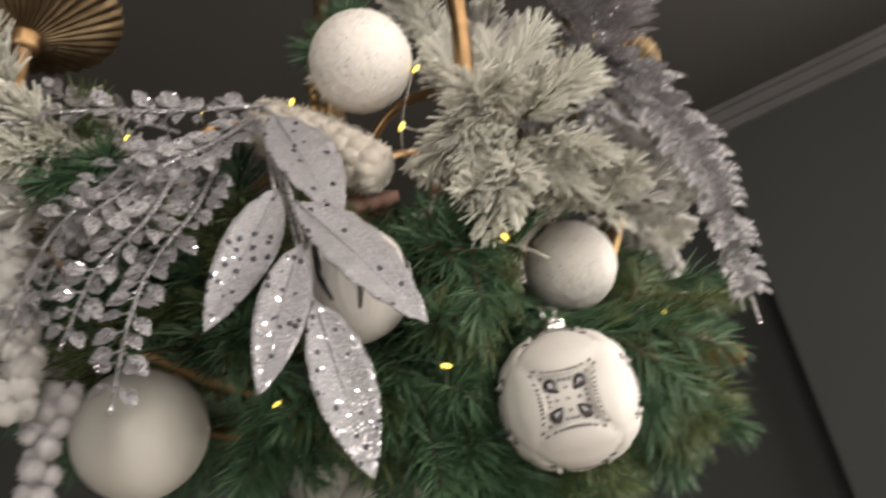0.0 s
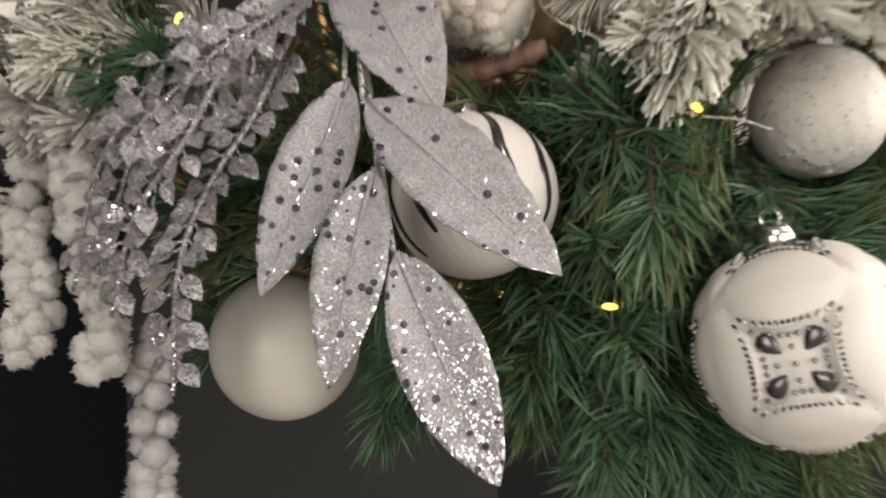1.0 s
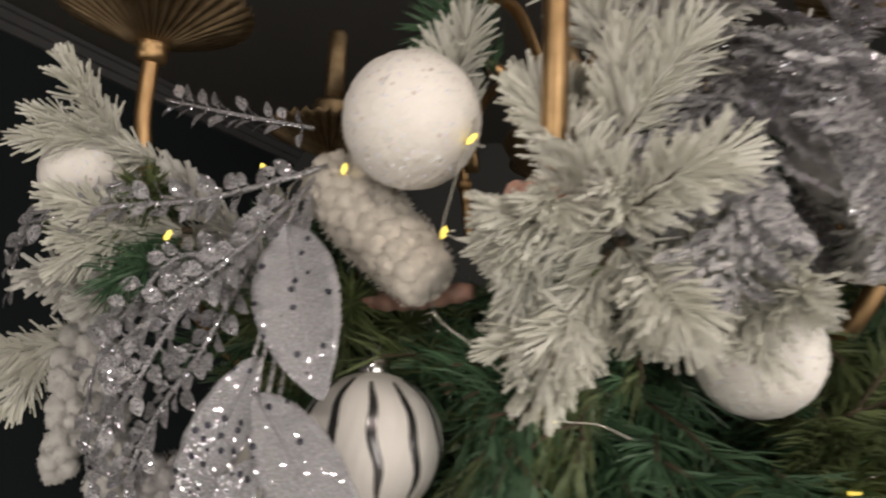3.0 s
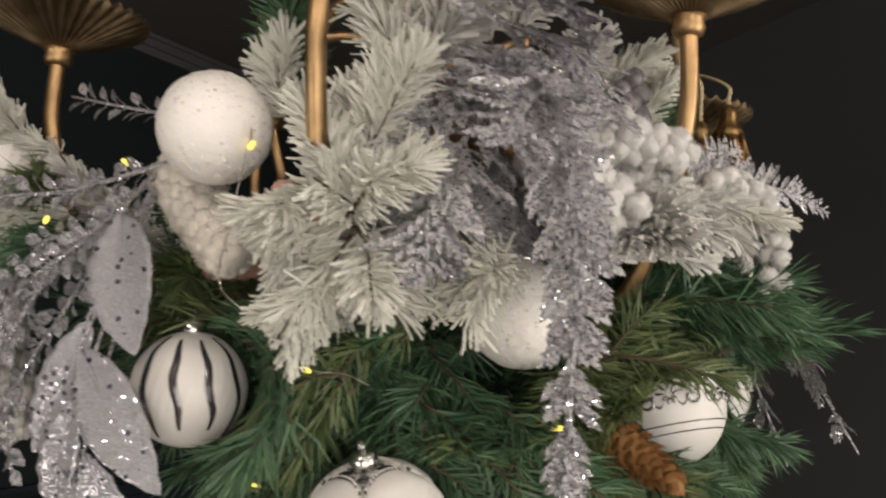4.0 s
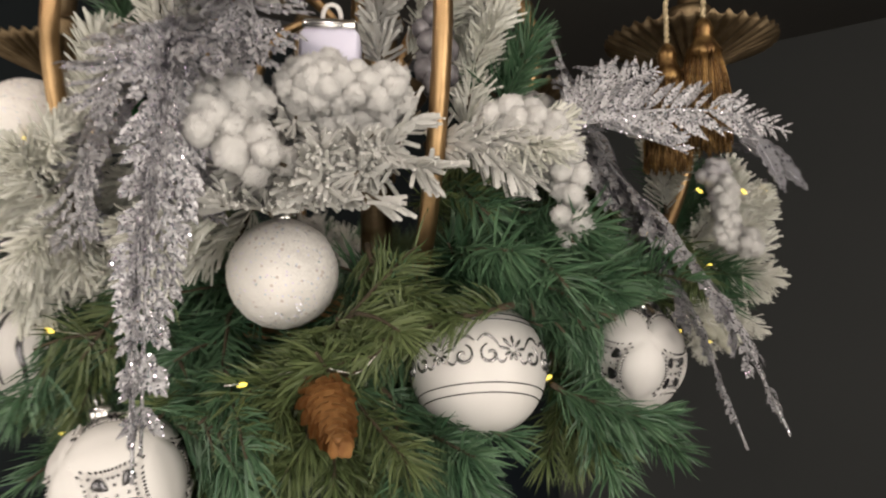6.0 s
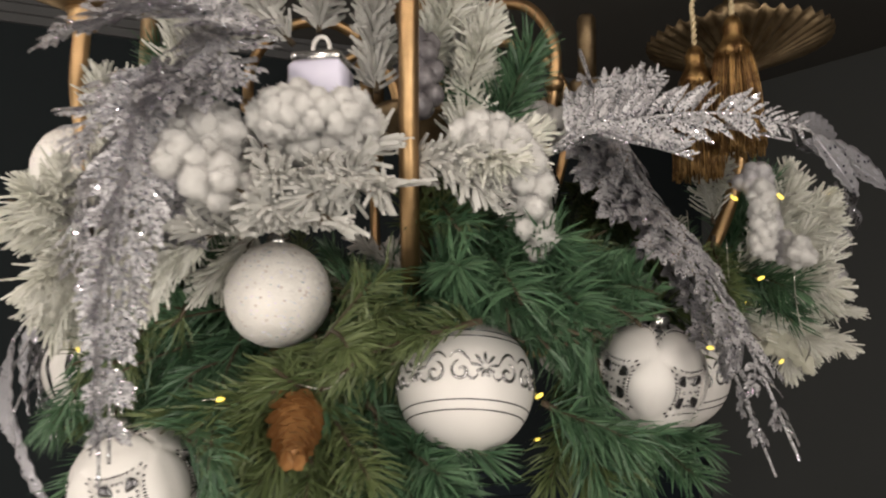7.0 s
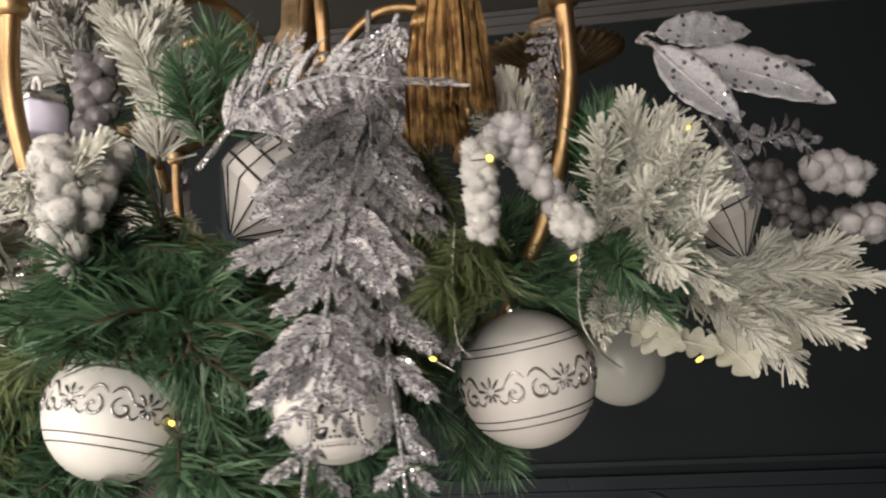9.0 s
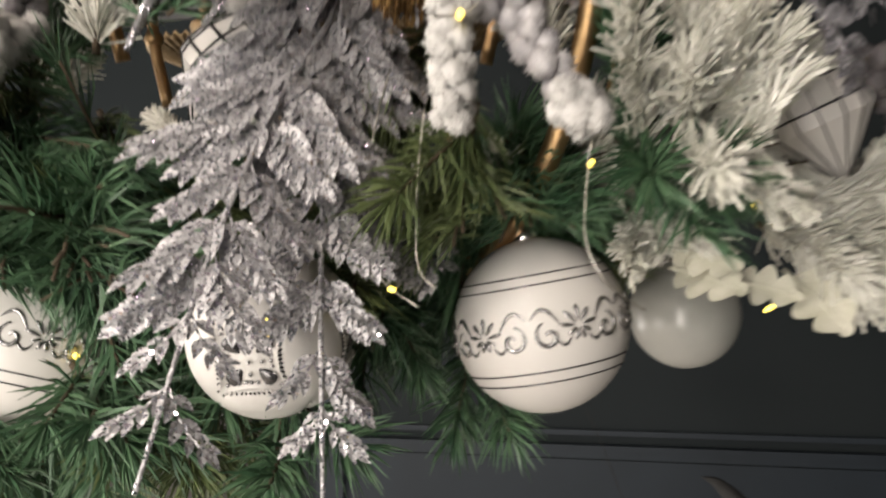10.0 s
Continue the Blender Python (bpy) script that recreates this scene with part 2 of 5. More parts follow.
def tube(bag, line, radius, sides=8, ends=True):
    line = np.asarray(line, float)
    radius = np.broadcast_to(radius, (len(line),))
    t = np.gradient(line, axis=0)
    ring, faces = [], []
    d, a, b = frame_of(t[0])
    for i, p in enumerate(line):
        d = unit(t[i])
        a = unit(a - d * (a @ d))
        b = np.cross(d, a)
        for k in range(sides):
            w = 2 * math.pi * k / sides
            ring.append(p + radius[i] * (math.cos(w) * a + math.sin(w) * b))
    for i in range(len(line) - 1):
        for k in range(sides):
            j = (k + 1) % sides
            faces.append((i * sides + k, i * sides + j, (i + 1) * sides + j, (i + 1) * sides + k))
    if ends:
        faces.append(tuple(range(sides))[::-1])
        faces.append(tuple((len(line) - 1) * sides + k for k in range(sides)))
    bag.add(ring, faces)


def lathe(bag, profile, at=(0, 0, 0), axis=(0, 0, 1), sides=32, ripple=None):
    """Turns a profile of (radius, height) round an axis."""
    d, a, b = frame_of(axis)
    rows, faces = [], []
    for i, (r, h) in enumerate(profile):
        for k in range(sides):
            w = 2 * math.pi * k / sides
            rr, hh = (r, h) if ripple is None else ripple(i, w, r, h)
            rows.append(np.asarray(at) + rr * (math.cos(w) * a + math.sin(w) * b) + hh * d)
    for i in range(len(profile) - 1):
        for k in range(sides):
            j = (k + 1) % sides
            faces.append((i * sides + k, i * sides + j, (i + 1) * sides + j, (i + 1) * sides + k))
    faces.append(tuple(range(sides))[::-1])
    faces.append(tuple((len(profile) - 1) * sides + k for k in range(sides)))
    bag.add(rows, faces)


def globe(rings=20, sides=32):
    rows, faces = [(0, 0, 1)], []
    for i in range(1, rings):
        for k in range(sides):
            a, w = math.pi * i / rings, 2 * math.pi * k / sides
            rows.append((math.sin(a) * math.cos(w), math.sin(a) * math.sin(w), math.cos(a)))
    rows.append((0, 0, -1))
    last = len(rows) - 1
    for k in range(sides):
        j = (k + 1) % sides
        faces.append((0, 1 + k, 1 + j))
        for i in range(rings - 2):
            o = 1 + i * sides
            faces.append((o + k, o + sides + k, o + sides + j, o + j))
        faces.append((last - sides + j, last - sides + k, last))
    return np.array(rows, float), faces


GLOBE, GLOBE_F = globe(24, 40)
FINE, FINE_F = globe(56, 96)
SMALL, SMALL_F = globe(7, 11)


def cuboid(bag, lo, hi, turn=None, about=(0, 0, 0), edge=0.0):
    """A box; edge chamfers the long corners a little."""
    (x0, y0, z0), (x1, y1, z1) = lo, hi
    e = edge
    if e <= 0:
        v = [(x, y, z) for z in (z0, z1) for x, y in ((x0, y0), (x1, y0), (x1, y1), (x0, y1))]
        f = [(3, 2, 1, 0), (4, 5, 6, 7), (0, 1, 5, 4), (1, 2, 6, 5), (2, 3, 7, 6), (3, 0, 4, 7)]
    else:
        def loop(z, k):
            return [(x0 + k, y0, z), (x1 - k, y0, z), (x1, y0 + k, z), (x1, y1 - k, z), (x1 - k, y1, z), (x0 + k, y1, z), (x0, y1 - k, z), (x0, y0 + k, z)]
        def inner(z):
            return [(min(max(x, x0 + e), x1 - e), min(max(y, y0 + e), y1 - e), z) for x, y, _ in loop(z, e)]
        v = inner(z0) + loop(z0 + e, e) + loop(z1 - e, e) + inner(z1)
        f = [tuple(range(8))[::-1], tuple(range(24, 32))]
        for i in range(3):
            f += [(i * 8 + k, i * 8 + (k + 1) % 8, i * 8 + 8 + (k + 1) % 8, i * 8 + 8 + k) for k in range(8)]
    v = np.array(v, float)
    if turn is not None:
        m = np.array(Matrix.Rotation(radians(turn), 3, "Z"))
        v = (v - about) @ m.T + about
    bag.add(v, f)


# ---- setting ----
def structure(name, bag, mat, label, category, smooth=False):
    return tagged(new(name, bag.mesh(mat, smooth)), label, category, kind="structure")


TOP = 2.50


def wall_strip(bag, a, b, z0, z1, out, thick):
    """A straight piece of wall from a to b; out: its face is moved that far to the left of the way from a to b."""
    a, b = np.array(a, float), np.array(b, float)
    d = unit(b - a)
    n = np.array((-d[1], d[0]))
    p = [a + n * out, b + n * out, b + n * (out - thick), a + n * (out - thick)]
    v = [(*q, z) for z in (z0, z1) for q in p]
    bag.add(v, [(3, 2, 1, 0), (4, 5, 6, 7), (0, 1, 5, 4), (1, 2, 6, 5), (2, 3, 7, 6), (3, 0, 4, 7)])


# corners of the room, anticlockwise seen from above, so that the room lies to the left
ROOM = [(1.30, -3.0), (1.30, -0.21), (1.42, -0.21), (1.42, 1.70), (0.45, 2.504), (-1.62, 0.86), (-3.2, -0.4), (-3.2, -3.0)]
NAMES = ["wall_breast", "wall_return", "wall_east", "wall_corner", "wall_back", "wall_door", "wall_west", "wall_south"]
for i, name in enumerate(NAMES):
    a, b = ROOM[i], ROOM[(i + 1) % len(ROOM)]
    bag = Bag()
    if name == "wall_return":
        wall_strip(bag, (1.452, -0.21), (1.56, -0.21), 0, TOP, 0, 0.1)
    elif name == "wall_door":
        d = unit(np.subtract(b, a))
        p, q = np.array(a) + 0.12 * d, np.array(a) + 1.0 * d
        wall_strip(bag, a, p, 0, TOP, 0, 0.15)
        wall_strip(bag, q, b, 0, TOP, 0, 0.15)
        wall_strip(bag, p, q, 2.05, TOP, 0, 0.15)
        leaf = Bag()
        wall_strip(leaf, p, q, 0.005, 2.05, -0.05, 0.04)
        structure("door_1", leaf, M_DOOR, "dark closed wooden door in the dark wall", "door")
    else:
        wall_strip(bag, a, b, 0, TOP, 0, 0.15)
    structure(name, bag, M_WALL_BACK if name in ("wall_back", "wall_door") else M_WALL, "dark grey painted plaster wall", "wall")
    if name in ("wall_breast", "wall_back", "wall_door"):
        bag = Bag()
        for z0, z1, o in ((TOP - 0.065, TOP - 0.042, 0.014), (TOP - 0.042, TOP - 0.018, 0.03), (TOP - 0.018, TOP - 0.004, 0.045)):
            wall_strip(bag, a, b, z0, z1, o, o - 0.002)
        structure("trim", bag, M_TRIM if name == "wall_breast" else M_TRIM_SHADED, "pale moulded cornice under the ceiling", "cornice")
    if name == "wall_back":
        for z0, z1, o in ((1.035, 1.06, 0.014), (1.06, 1.075, 0.03), (1.10, 1.115, 0.016)):
            bag = Bag()
            wall_strip(bag, a, b, z0, z1, o, o - 0.002)
            structure("dado_rail", bag, M_DADO, "dark blue-grey painted moulded dado rail", "dado rail")
        bag = Bag()
        wall_strip(bag, a, b, 0.004, 1.03, 0.008, 0.006)
        structure("dado_panel", bag, M_DADO, "dark blue-grey painted lower wall panel", "wall panel")
        bag = Bag()
        d = unit(np.subtract(b, a))
        wall_strip(bag, np.array(b) - 0.09 * d, b, 0.004, 2.1, 0.03, 0.028)
        structure("door_frame", bag, M_DADO, "blue-grey painted upright door frame", "door frame")
# unseen floor, kept pale so that light bounces onto the undersides
bag = Bag()
cuboid(bag, (-3.5, -3.3, -0.1), (2.4, 3.4, 0))
structure("floor", bag, M_FLOOR, "unseen floor, made pale beige to bounce light upward", "floor")
bag = Bag()
cuboid(bag, (-3.5, -3.3, TOP), (2.4, 3.4, TOP + 0.1))
structure("ceiling", bag, M_CEIL, "plain dim plaster ceiling", "ceiling")


# an added ceiling lamp, unseen, with a fitting made up for it
def downlight(x, y, power, aim=(0, 0, 1.6), size=0.14):
    lamp = thing("downlight", (x, y, TOP - 0.012), "small round recessed ceiling downlight, switched on, added out of view to light the wreath", "downlight", "ceiling downlights")
    b = Bag()
    lathe(b, [(size * 0.5, 0.004), (size * 0.62, 0.004), (size * 0.62, 0.012), (size * 0.5, 0.012)], at=(x, y, TOP - 0.012))
    part("rim", b.mesh(M_TRIM), lamp)
    b = Bag()
    lathe(b, [(size * 0.49, 0.006), (size * 0.49, 0.011)], at=(x, y, TOP - 0.012))
    part("lamp_disc", b.mesh(M_GLOWLAMP, False), lamp)
    data = bpy.data.lights.new("added_ceiling_lamp", "AREA")
    data.shape, data.size, data.energy, data.color = "DISK", size, power, (1.0, 0.87, 0.76)
    data.spread = radians(120)
    ob = new("added_ceiling_lamp", data)
    ob.matrix_world = look((x, y, TOP - 0.03), aim)
    return lamp


# three unseen small lamps, added for glints on the glitter
downlight(-1.05, -1.05, 5)
downlight(0.0, -1.45, 5)
downlight(1.0, -1.05, 5)


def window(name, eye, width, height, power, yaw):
    """An added fill lamp in a made-up window frame, out of sight; yaw: the way into the room."""
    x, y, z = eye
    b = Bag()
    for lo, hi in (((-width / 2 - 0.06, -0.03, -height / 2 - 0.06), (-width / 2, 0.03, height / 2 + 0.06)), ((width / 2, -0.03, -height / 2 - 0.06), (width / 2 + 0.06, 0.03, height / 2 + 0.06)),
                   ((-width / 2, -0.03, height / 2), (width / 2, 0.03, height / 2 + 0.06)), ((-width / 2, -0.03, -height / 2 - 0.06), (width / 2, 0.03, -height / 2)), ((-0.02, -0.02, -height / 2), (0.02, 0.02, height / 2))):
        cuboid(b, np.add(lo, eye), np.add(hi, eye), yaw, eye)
    structure(name, b, M_TRIM, "pale painted window frame, made up round an unseen fill lamp", "window")
    data = bpy.data.lights.new("fill_lamp", "AREA")
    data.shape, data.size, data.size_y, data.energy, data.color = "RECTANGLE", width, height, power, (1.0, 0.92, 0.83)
    ob = new("fill_lamp", data)
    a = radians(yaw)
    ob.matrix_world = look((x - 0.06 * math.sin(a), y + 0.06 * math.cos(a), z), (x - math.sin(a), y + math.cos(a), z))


# no windows are known there: three unseen fill lamps light the wreath
window("fill_window_1", (-0.5, -2.96, 1.15), 1.9, 1.9, 82, 0)
window("fill_window_2", (-3.165, -1.45, 1.02), 1.7, 1.75, 66, -90)
window("fill_window_3", (1.265, -1.75, 1.45), 1.3, 1.5, 70, 90)


# ---- chandelier ----
def chandelier():
    ch = thing("chandelier", (0, 0, TOP), "antique brass chandelier with curved arms and pleated drip pans", "chandelier")
    b = Bag()
    lathe(b, [(0.0, TOP - 0.06), (0.03, TOP - 0.055), (0.055, TOP - 0.03), (0.06, TOP - 0.003)], at=(0.04, 0.04, 0))
    part("ceiling_rose", b.mesh(M_BRASS_DARK), ch)
    b = Bag()
    prof = [(0.0, 1.50), (0.012, 1.505), (0.02, 1.53), (0.012, 1.56), (0.016, 1.60), (0.016, 1.76), (0.03, 1.775), (0.048, 1.795), (0.052, 1.803), (0.048, 1.81), (0.02, 1.815)]
    prof += [(0.018, 1.86), (0.026, 1.875), (0.018, 1.89), (0.014, 1.95), (0.022, 2.0), (0.03, 2.04), (0.02, 2.08), (0.01, 2.10), (0.008, TOP - 0.05)]
    lathe(b, prof, at=(0.04, 0.04, 0), sides=40)
    part("column", b.mesh(M_BRASS_DARK), ch)
    spots = [(-0.317, 0.075), (-0.152, -0.237), (0.122, -0.252), (0.361, 0.055), (0.20, 0.25), (-0.10, 0.29)]
    for n, (x, y) in enumerate(spots):
        hub = np.array((0.04, 0.04, 0.0))
        c = np.array((x, y, 0.0)) - hub
        u = unit(c)
        r = np.linalg.norm(c)
        low = 1.56
        pts = [u * 0.012 + (0, 0, 1.60), u * 0.10 + (0, 0, low), u * (r - 0.125) + (0, 0, low + 0.012), u * (r - 0.065) + (0, 0, low + 0.05), u * (r - 0.022) + (0, 0, low + 0.115), u * r + (0, 0, 1.755), u * r + (0, 0, 1.825)]
        b = Bag()
        tube(b, hub + curve(pts, 40), 0.0068, 14)
        part("arm", b.mesh(M_BRASS), ch)
        top = np.array((x, y, 1.825))
        b = Bag()
        lathe(b, [(0.007, -0.012), (0.011, -0.010), (0.0125, -0.005), (0.011, 0.0), (0.014, 0.003)], at=top, sides=24)
        part("collar", b.mesh(M_BRASS), ch)

        def pleat(i, w, r_, h):
            s = 0.5 + 0.5 * math.cos(w * 36)
            return r_ * (1 + 0.012 * s * (i > 4)), h + 0.005 * (s ** 2) * min(1, r_ / 0.05)

        b = Bag()
        k = 1.15 if n == 3 else 1.0
        lathe(b, [(0.011, 0.003), (0.02, 0.007), (0.034 * k, 0.013), (0.05 * k, 0.020), (0.064 * k, 0.026), (0.0745 * k, 0.031), (0.0745 * k, 0.0325), (0.06 * k, 0.029), (0.03 * k, 0.018), (0.012, 0.014)], at=top, sides=264, ripple=pleat)
        part("drip_pan", b.mesh(M_BRASS_DARK), ch, "pleated aged brass drip pan")
        b = Bag()
        lathe(b, [(0.008, 0.014), (0.014, 0.022), (0.012, 0.034), (0.018, 0.048), (0.024, 0.062), (0.022, 0.068), (0.015, 0.07)], at=top, sides=24)
        part("candle_cup", b.mesh(M_BRASS_DARK), ch)
        b = Bag()
        lathe(b, [(0.012, 0.068), (0.012, 0.15), (0.009, 0.155)], at=top, sides=20)
        part("candle_tube", b.mesh(M_BRASS_DARK), ch)
        # the scroll that springs from the column between two arms
        w = radians(-28 + 60 * n)
        v = np.array((math.cos(w), math.sin(w), 0))
        pts = [v * 0.016 + (0, 0, 1.79), v * 0.035 + (0, 0, 1.85), v * 0.085 + (0, 0, 1.893), v * 0.14 + (0, 0, 1.885), v * 0.172 + (0, 0, 1.845), v * 0.174 + (0, 0, 1.80), v * 0.158 + (0, 0, 1.735)]
        b = Bag()
        tube(b, hub + curve(pts, 34), 0.0055, 12)
        part("scroll", b.mesh(M_BRASS), ch)
        b = Bag()
        lathe(b, [(0.0, -0.008), (0.007, -0.006), (0.0095, 0), (0.007, 0.006), (0.0, 0.008)], at=hub + v * 0.174 + (0, 0, 1.80), sides=20)
        part("knob", b.mesh(M_BRASS), ch)
    return ch


chandelier()


def tassel(top, length, radius, drop, over=(0.361, 0.043)):
    """A gold tassel on a twisted cord that runs over the pan's edge at top to the candle."""
    top = np.asarray(top, float)
    knot = top - (0, 0, drop)
    t = thing("tassel", tuple(top), "gold thread tassel on a twisted cord hanging from the drip pan", "tassel", "gold tassels")
    b = Bag()
    n = 110
    run = curve([knot, (knot + top) / 2, top, (*(top[:2] * 0.6 + np.array(over) * 0.4), top[2] + 0.022), (*over, top[2] + 0.045)], n)
    far = np.r_[0, np.cumsum(np.linalg.norm(np.diff(run, axis=0), axis=1))]
    for ph in (0, math.pi):
        w = far / 0.011 * 2 * math.pi + ph
        tube(b, run + 0.0012 * np.stack([np.cos(w), np.sin(w), 0 * w], 1), 0.0014, 6)
    part("cord", b.mesh(M_CORD), t)
    b = Bag()
    lathe(b, [(0.002, 0.008), (0.006, 0.004), (0.009, -0.004), (0.008, -0.010), (0.0105, -0.016), (radius * 0.75, -0.024), (radius * 0.7, -0.03)], at=knot, sides=24, ripple=lambda i, w, r, h: (r * (1 + 0.08 * math.cos(9 * w)), h))
    part("knot", b.mesh(M_GOLD), t)
    b = Bag()
    rng = np.random.default_rng(5)
    for k in range(260):
        w, q = rng.uniform(0, 2 * math.pi), math.sqrt(rng.uniform(0.25, 1))
        d = np.array((math.cos(w), math.sin(w), 0))
        a = knot + d * radius * 0.7 * q - (0, 0, 0.022)
        e = knot + d * radius * (1.02 + 0.22 * rng.uniform()) * q - (0, 0, length * rng.uniform(0.93, 1.02))
        m = (a + e) / 2 + d * 0.002 + rng.normal(0, 0.0012, 3)
        tube(b, curve([a, m, e], 7), 0.0006, 4)
    tagged(part("skirt", b.mesh(M_GOLD), t, "shiny gold thread skirt"), kind="stuff")
    return t


# ---- greenery ----
def needles(bag, line, count, length, width, lean, rng, droop=0.0, start=0.05, flat=0.0, curl=0.35, brush=1.0, blunt=0.06):
    """Bent, tapered needles round a line, all pointing forward by lean degrees from the stem."""
    n = len(line)
    t = np.gradient(line, axis=0)
    t /= np.linalg.norm(t, axis=1)[:, None]
    u = np.sort(rng.uniform(start, 1, count))
    pos = np.stack([np.interp(u * (n - 1), np.arange(n), line[:, k]) for k in range(3)], 1)
    ax = np.stack([np.interp(u * (n - 1), np.arange(n), t[:, k]) for k in range(3)], 1)
    ax /= np.linalg.norm(ax, axis=1)[:, None]
    ref = pos * (1, 1, 0) + (0, 0, 0.06)
    a = np.cross(ax, ref) + 1e-4
    a /= np.linalg.norm(a, axis=1)[:, None]
    b = np.cross(a, ax)
    w = np.arange(count) * 2.39996 + rng.normal(0, 0.5, count)
    side = a * np.cos(w)[:, None] + b * (np.sin(w) * (1 - flat))[:, None]
    side /= np.linalg.norm(side, axis=1)[:, None]
    le = np.radians(rng.normal(lean, 9 if blunt < 0.5 else 15, count)) * np.where(u > 0.9, 0.55, 1)
    d = ax * np.cos(le)[:, None] + side * np.sin(le)[:, None]
    size = length * rng.uniform(0.75, 1.12, count) * (1 - (1 - brush) * u) * np.where(u > 0.93, 0.85, 1)
    mid = pos + d * (size * 0.55)[:, None]
    d2 = d + ax * curl * 0.6 + np.array([0, 0, -droop]) + rng.normal(0, 0.1, (count, 3))
    d2 /= np.linalg.norm(d2, axis=1)[:, None]
    tip = mid + d2 * (size * 0.45)[:, None]
    p = np.cross(d, rng.normal(0, 1, (count, 3)))
    p /= np.linalg.norm(p, axis=1)[:, None]
    q = np.cross(d, p)
    hw = width * rng.uniform(0.8, 1.2, count)[:, None] / 2
    ring = [p, -0.5 * p + 0.866 * q, -0.5 * p - 0.866 * q]
    free = is_free(tip) & is_free(mid) & is_free(pos)
    verts = np.stack([at + r_ * hw * k for at, k in ((pos, 0.7), (mid, 1.0), (tip, blunt)) for r_ in ring], 1)
    local = [(0, 1, 4, 3), (1, 2, 5, 4), (2, 0, 3, 5), (3, 4, 7, 6), (4, 5, 8, 7), (5, 3, 6, 8), (6, 7, 8)]
    verts = verts[free]
    if len(verts) == 0:
        return
    faces = [tuple(i * 9 + j for j in f) for i in range(len(verts)) for f in local]
    bag.add(verts.reshape(-1, 3), faces)


CLEAR = []


def part_leaves(c, radius, *eyes):
    """The greenery is parted where a bauble at c hangs free towards those places."""
    c = np.asarray(c, float)
    CLEAR.extend((c, c + unit(np.subtract(e, c)) * 0.32, radius) for e in eyes)


def is_free(p):
    p = np.asarray(p, float).reshape(-1, 3)
    ok = np.ones(len(p), bool)
    for a, b, r in CLEAR:
        d = b - a
        u = np.clip((p - a) @ d / (d @ d), 0, 1)
        ok &= ((p - a - u[:, None] * d) ** 2).sum(1) > r * r
    return ok


SEED = [100]


def rng_next():
    SEED[0] += 1
    return np.random.default_rng(SEED[0])


def pine(base, tip, kind="green", sag=0.0, twigs=4, length=0.034, dense=1.0, spread=0.42, lean=None, droop=0.12):
    """A pine branch: a bent stem with side twigs, all set with needles."""
    rng = rng_next()
    base, tip = np.asarray(base, float), np.asarray(tip, float)
    mats = {"green": (M_GREEN, "blue-green artificial pine branch with long soft needles"), "olive": (M_OLIVE, "olive-green artificial pine branch with long needles"),
            "frost": (M_FROST, "flocked pale green pine branch, white at the tips"), "snow": (M_SNOW, "thickly snow-flocked white pine branch")}
    mat, label = mats[kind]
    th = thing("pine_branch", tuple(base), label, "pine branch", kind + " pine branches")
    reach = np.linalg.norm(tip - base)
    main = arc(base, tip, (0, 0, sag), 16)
    lines = [main]
    d, a, b = frame_of(tip - base)
    for k in range(twigs):
        u = 0.15 + 0.62 * (k + rng.uniform(0, 0.6)) / max(twigs, 1)
        p = main[int(u * 15)]
        w = k * 2.4 + rng.uniform(-0.5, 0.5)
        side = math.cos(w) * a + math.sin(w) * b * 0.7
        size = reach * (1 - u) * rng.uniform(0.6, 0.95) + 0.02
        e = p + size * unit(d * rng.uniform(0.75, 1.1) + side * spread * 2 * rng.uniform(0.7, 1.2))
        lines.append(arc(p, e, (0, 0, sag * 0.4), 9))
    wide = {"green": 0.0018, "olive": 0.0017, "frost": 0.0020, "snow": 0.0034}[kind]
    long = {"green": 1.0, "olive": 0.95, "frost": 0.74, "snow": 0.68}[kind] * length
    per = {"green": 2000, "olive": 1900, "frost": 4200, "snow": 2500}[kind] * dense
    soft = kind in ("frost", "snow")
    for n, line in enumerate(lines):
        shown = is_free(line)
        if not shown[0]:
            continue
        elif not shown.all():
            line = line[: max(2, int(np.argmin(shown)))]
        size = np.linalg.norm(np.diff(line, axis=0), axis=1).sum()
        stem, hair = Bag(), Bag()
        tube(stem, line, np.linspace(0.0026 if n == 0 else 0.0016, 0.0009, len(line)), 6)
        wood = part("stem" if n == 0 else "twig", stem.mesh(M_STEM), th)
        needles(hair, line, max(20, int(per * size)), long, wide, lean or (40 if soft else 48), rng, droop=droop, flat={"frost": 0.72, "snow": 0.35}.get(kind, 0.25), blunt=0.8 if soft else 0.06)
        if hair.n:
            tagged(part("needles", hair.mesh(mat, False), wood), kind="stuff")
    if not th.children:
        bpy.data.objects.remove(th)


def leaflet(bag, base, d, n, length, width, cup=0.12, tip=1.0, steps=5, notch=0.0):
    """A small folded leaf: base, direction, face normal."""
    d = unit(d)
    n = unit(np.asarray(n, float) - d * (np.asarray(n, float) @ d))
    s = np.cross(d, n)
    v, f = [], []
    for i in range(steps + 1):
        u = i / steps
        w = width * 0.5 * (math.sin(math.pi * min(1.0, u**0.8)) ** 0.8 if 0 < u < 1 else 0.03)
        if notch and i % 2:
            w *= 1 - notch
        c = np.asarray(base) + d * length * u + n * (cup * length * math.sin(math.pi * u) * 0.5)
        v += [c - s * w + n * 0.25 * w, c, c + s * w + n * 0.25 * w]
    for i in range(steps):
        o = i * 3
        f += [(o, o + 1, o + 4, o + 3), (o + 1, o + 2, o + 5, o + 4)]
    bag.add(v, f)


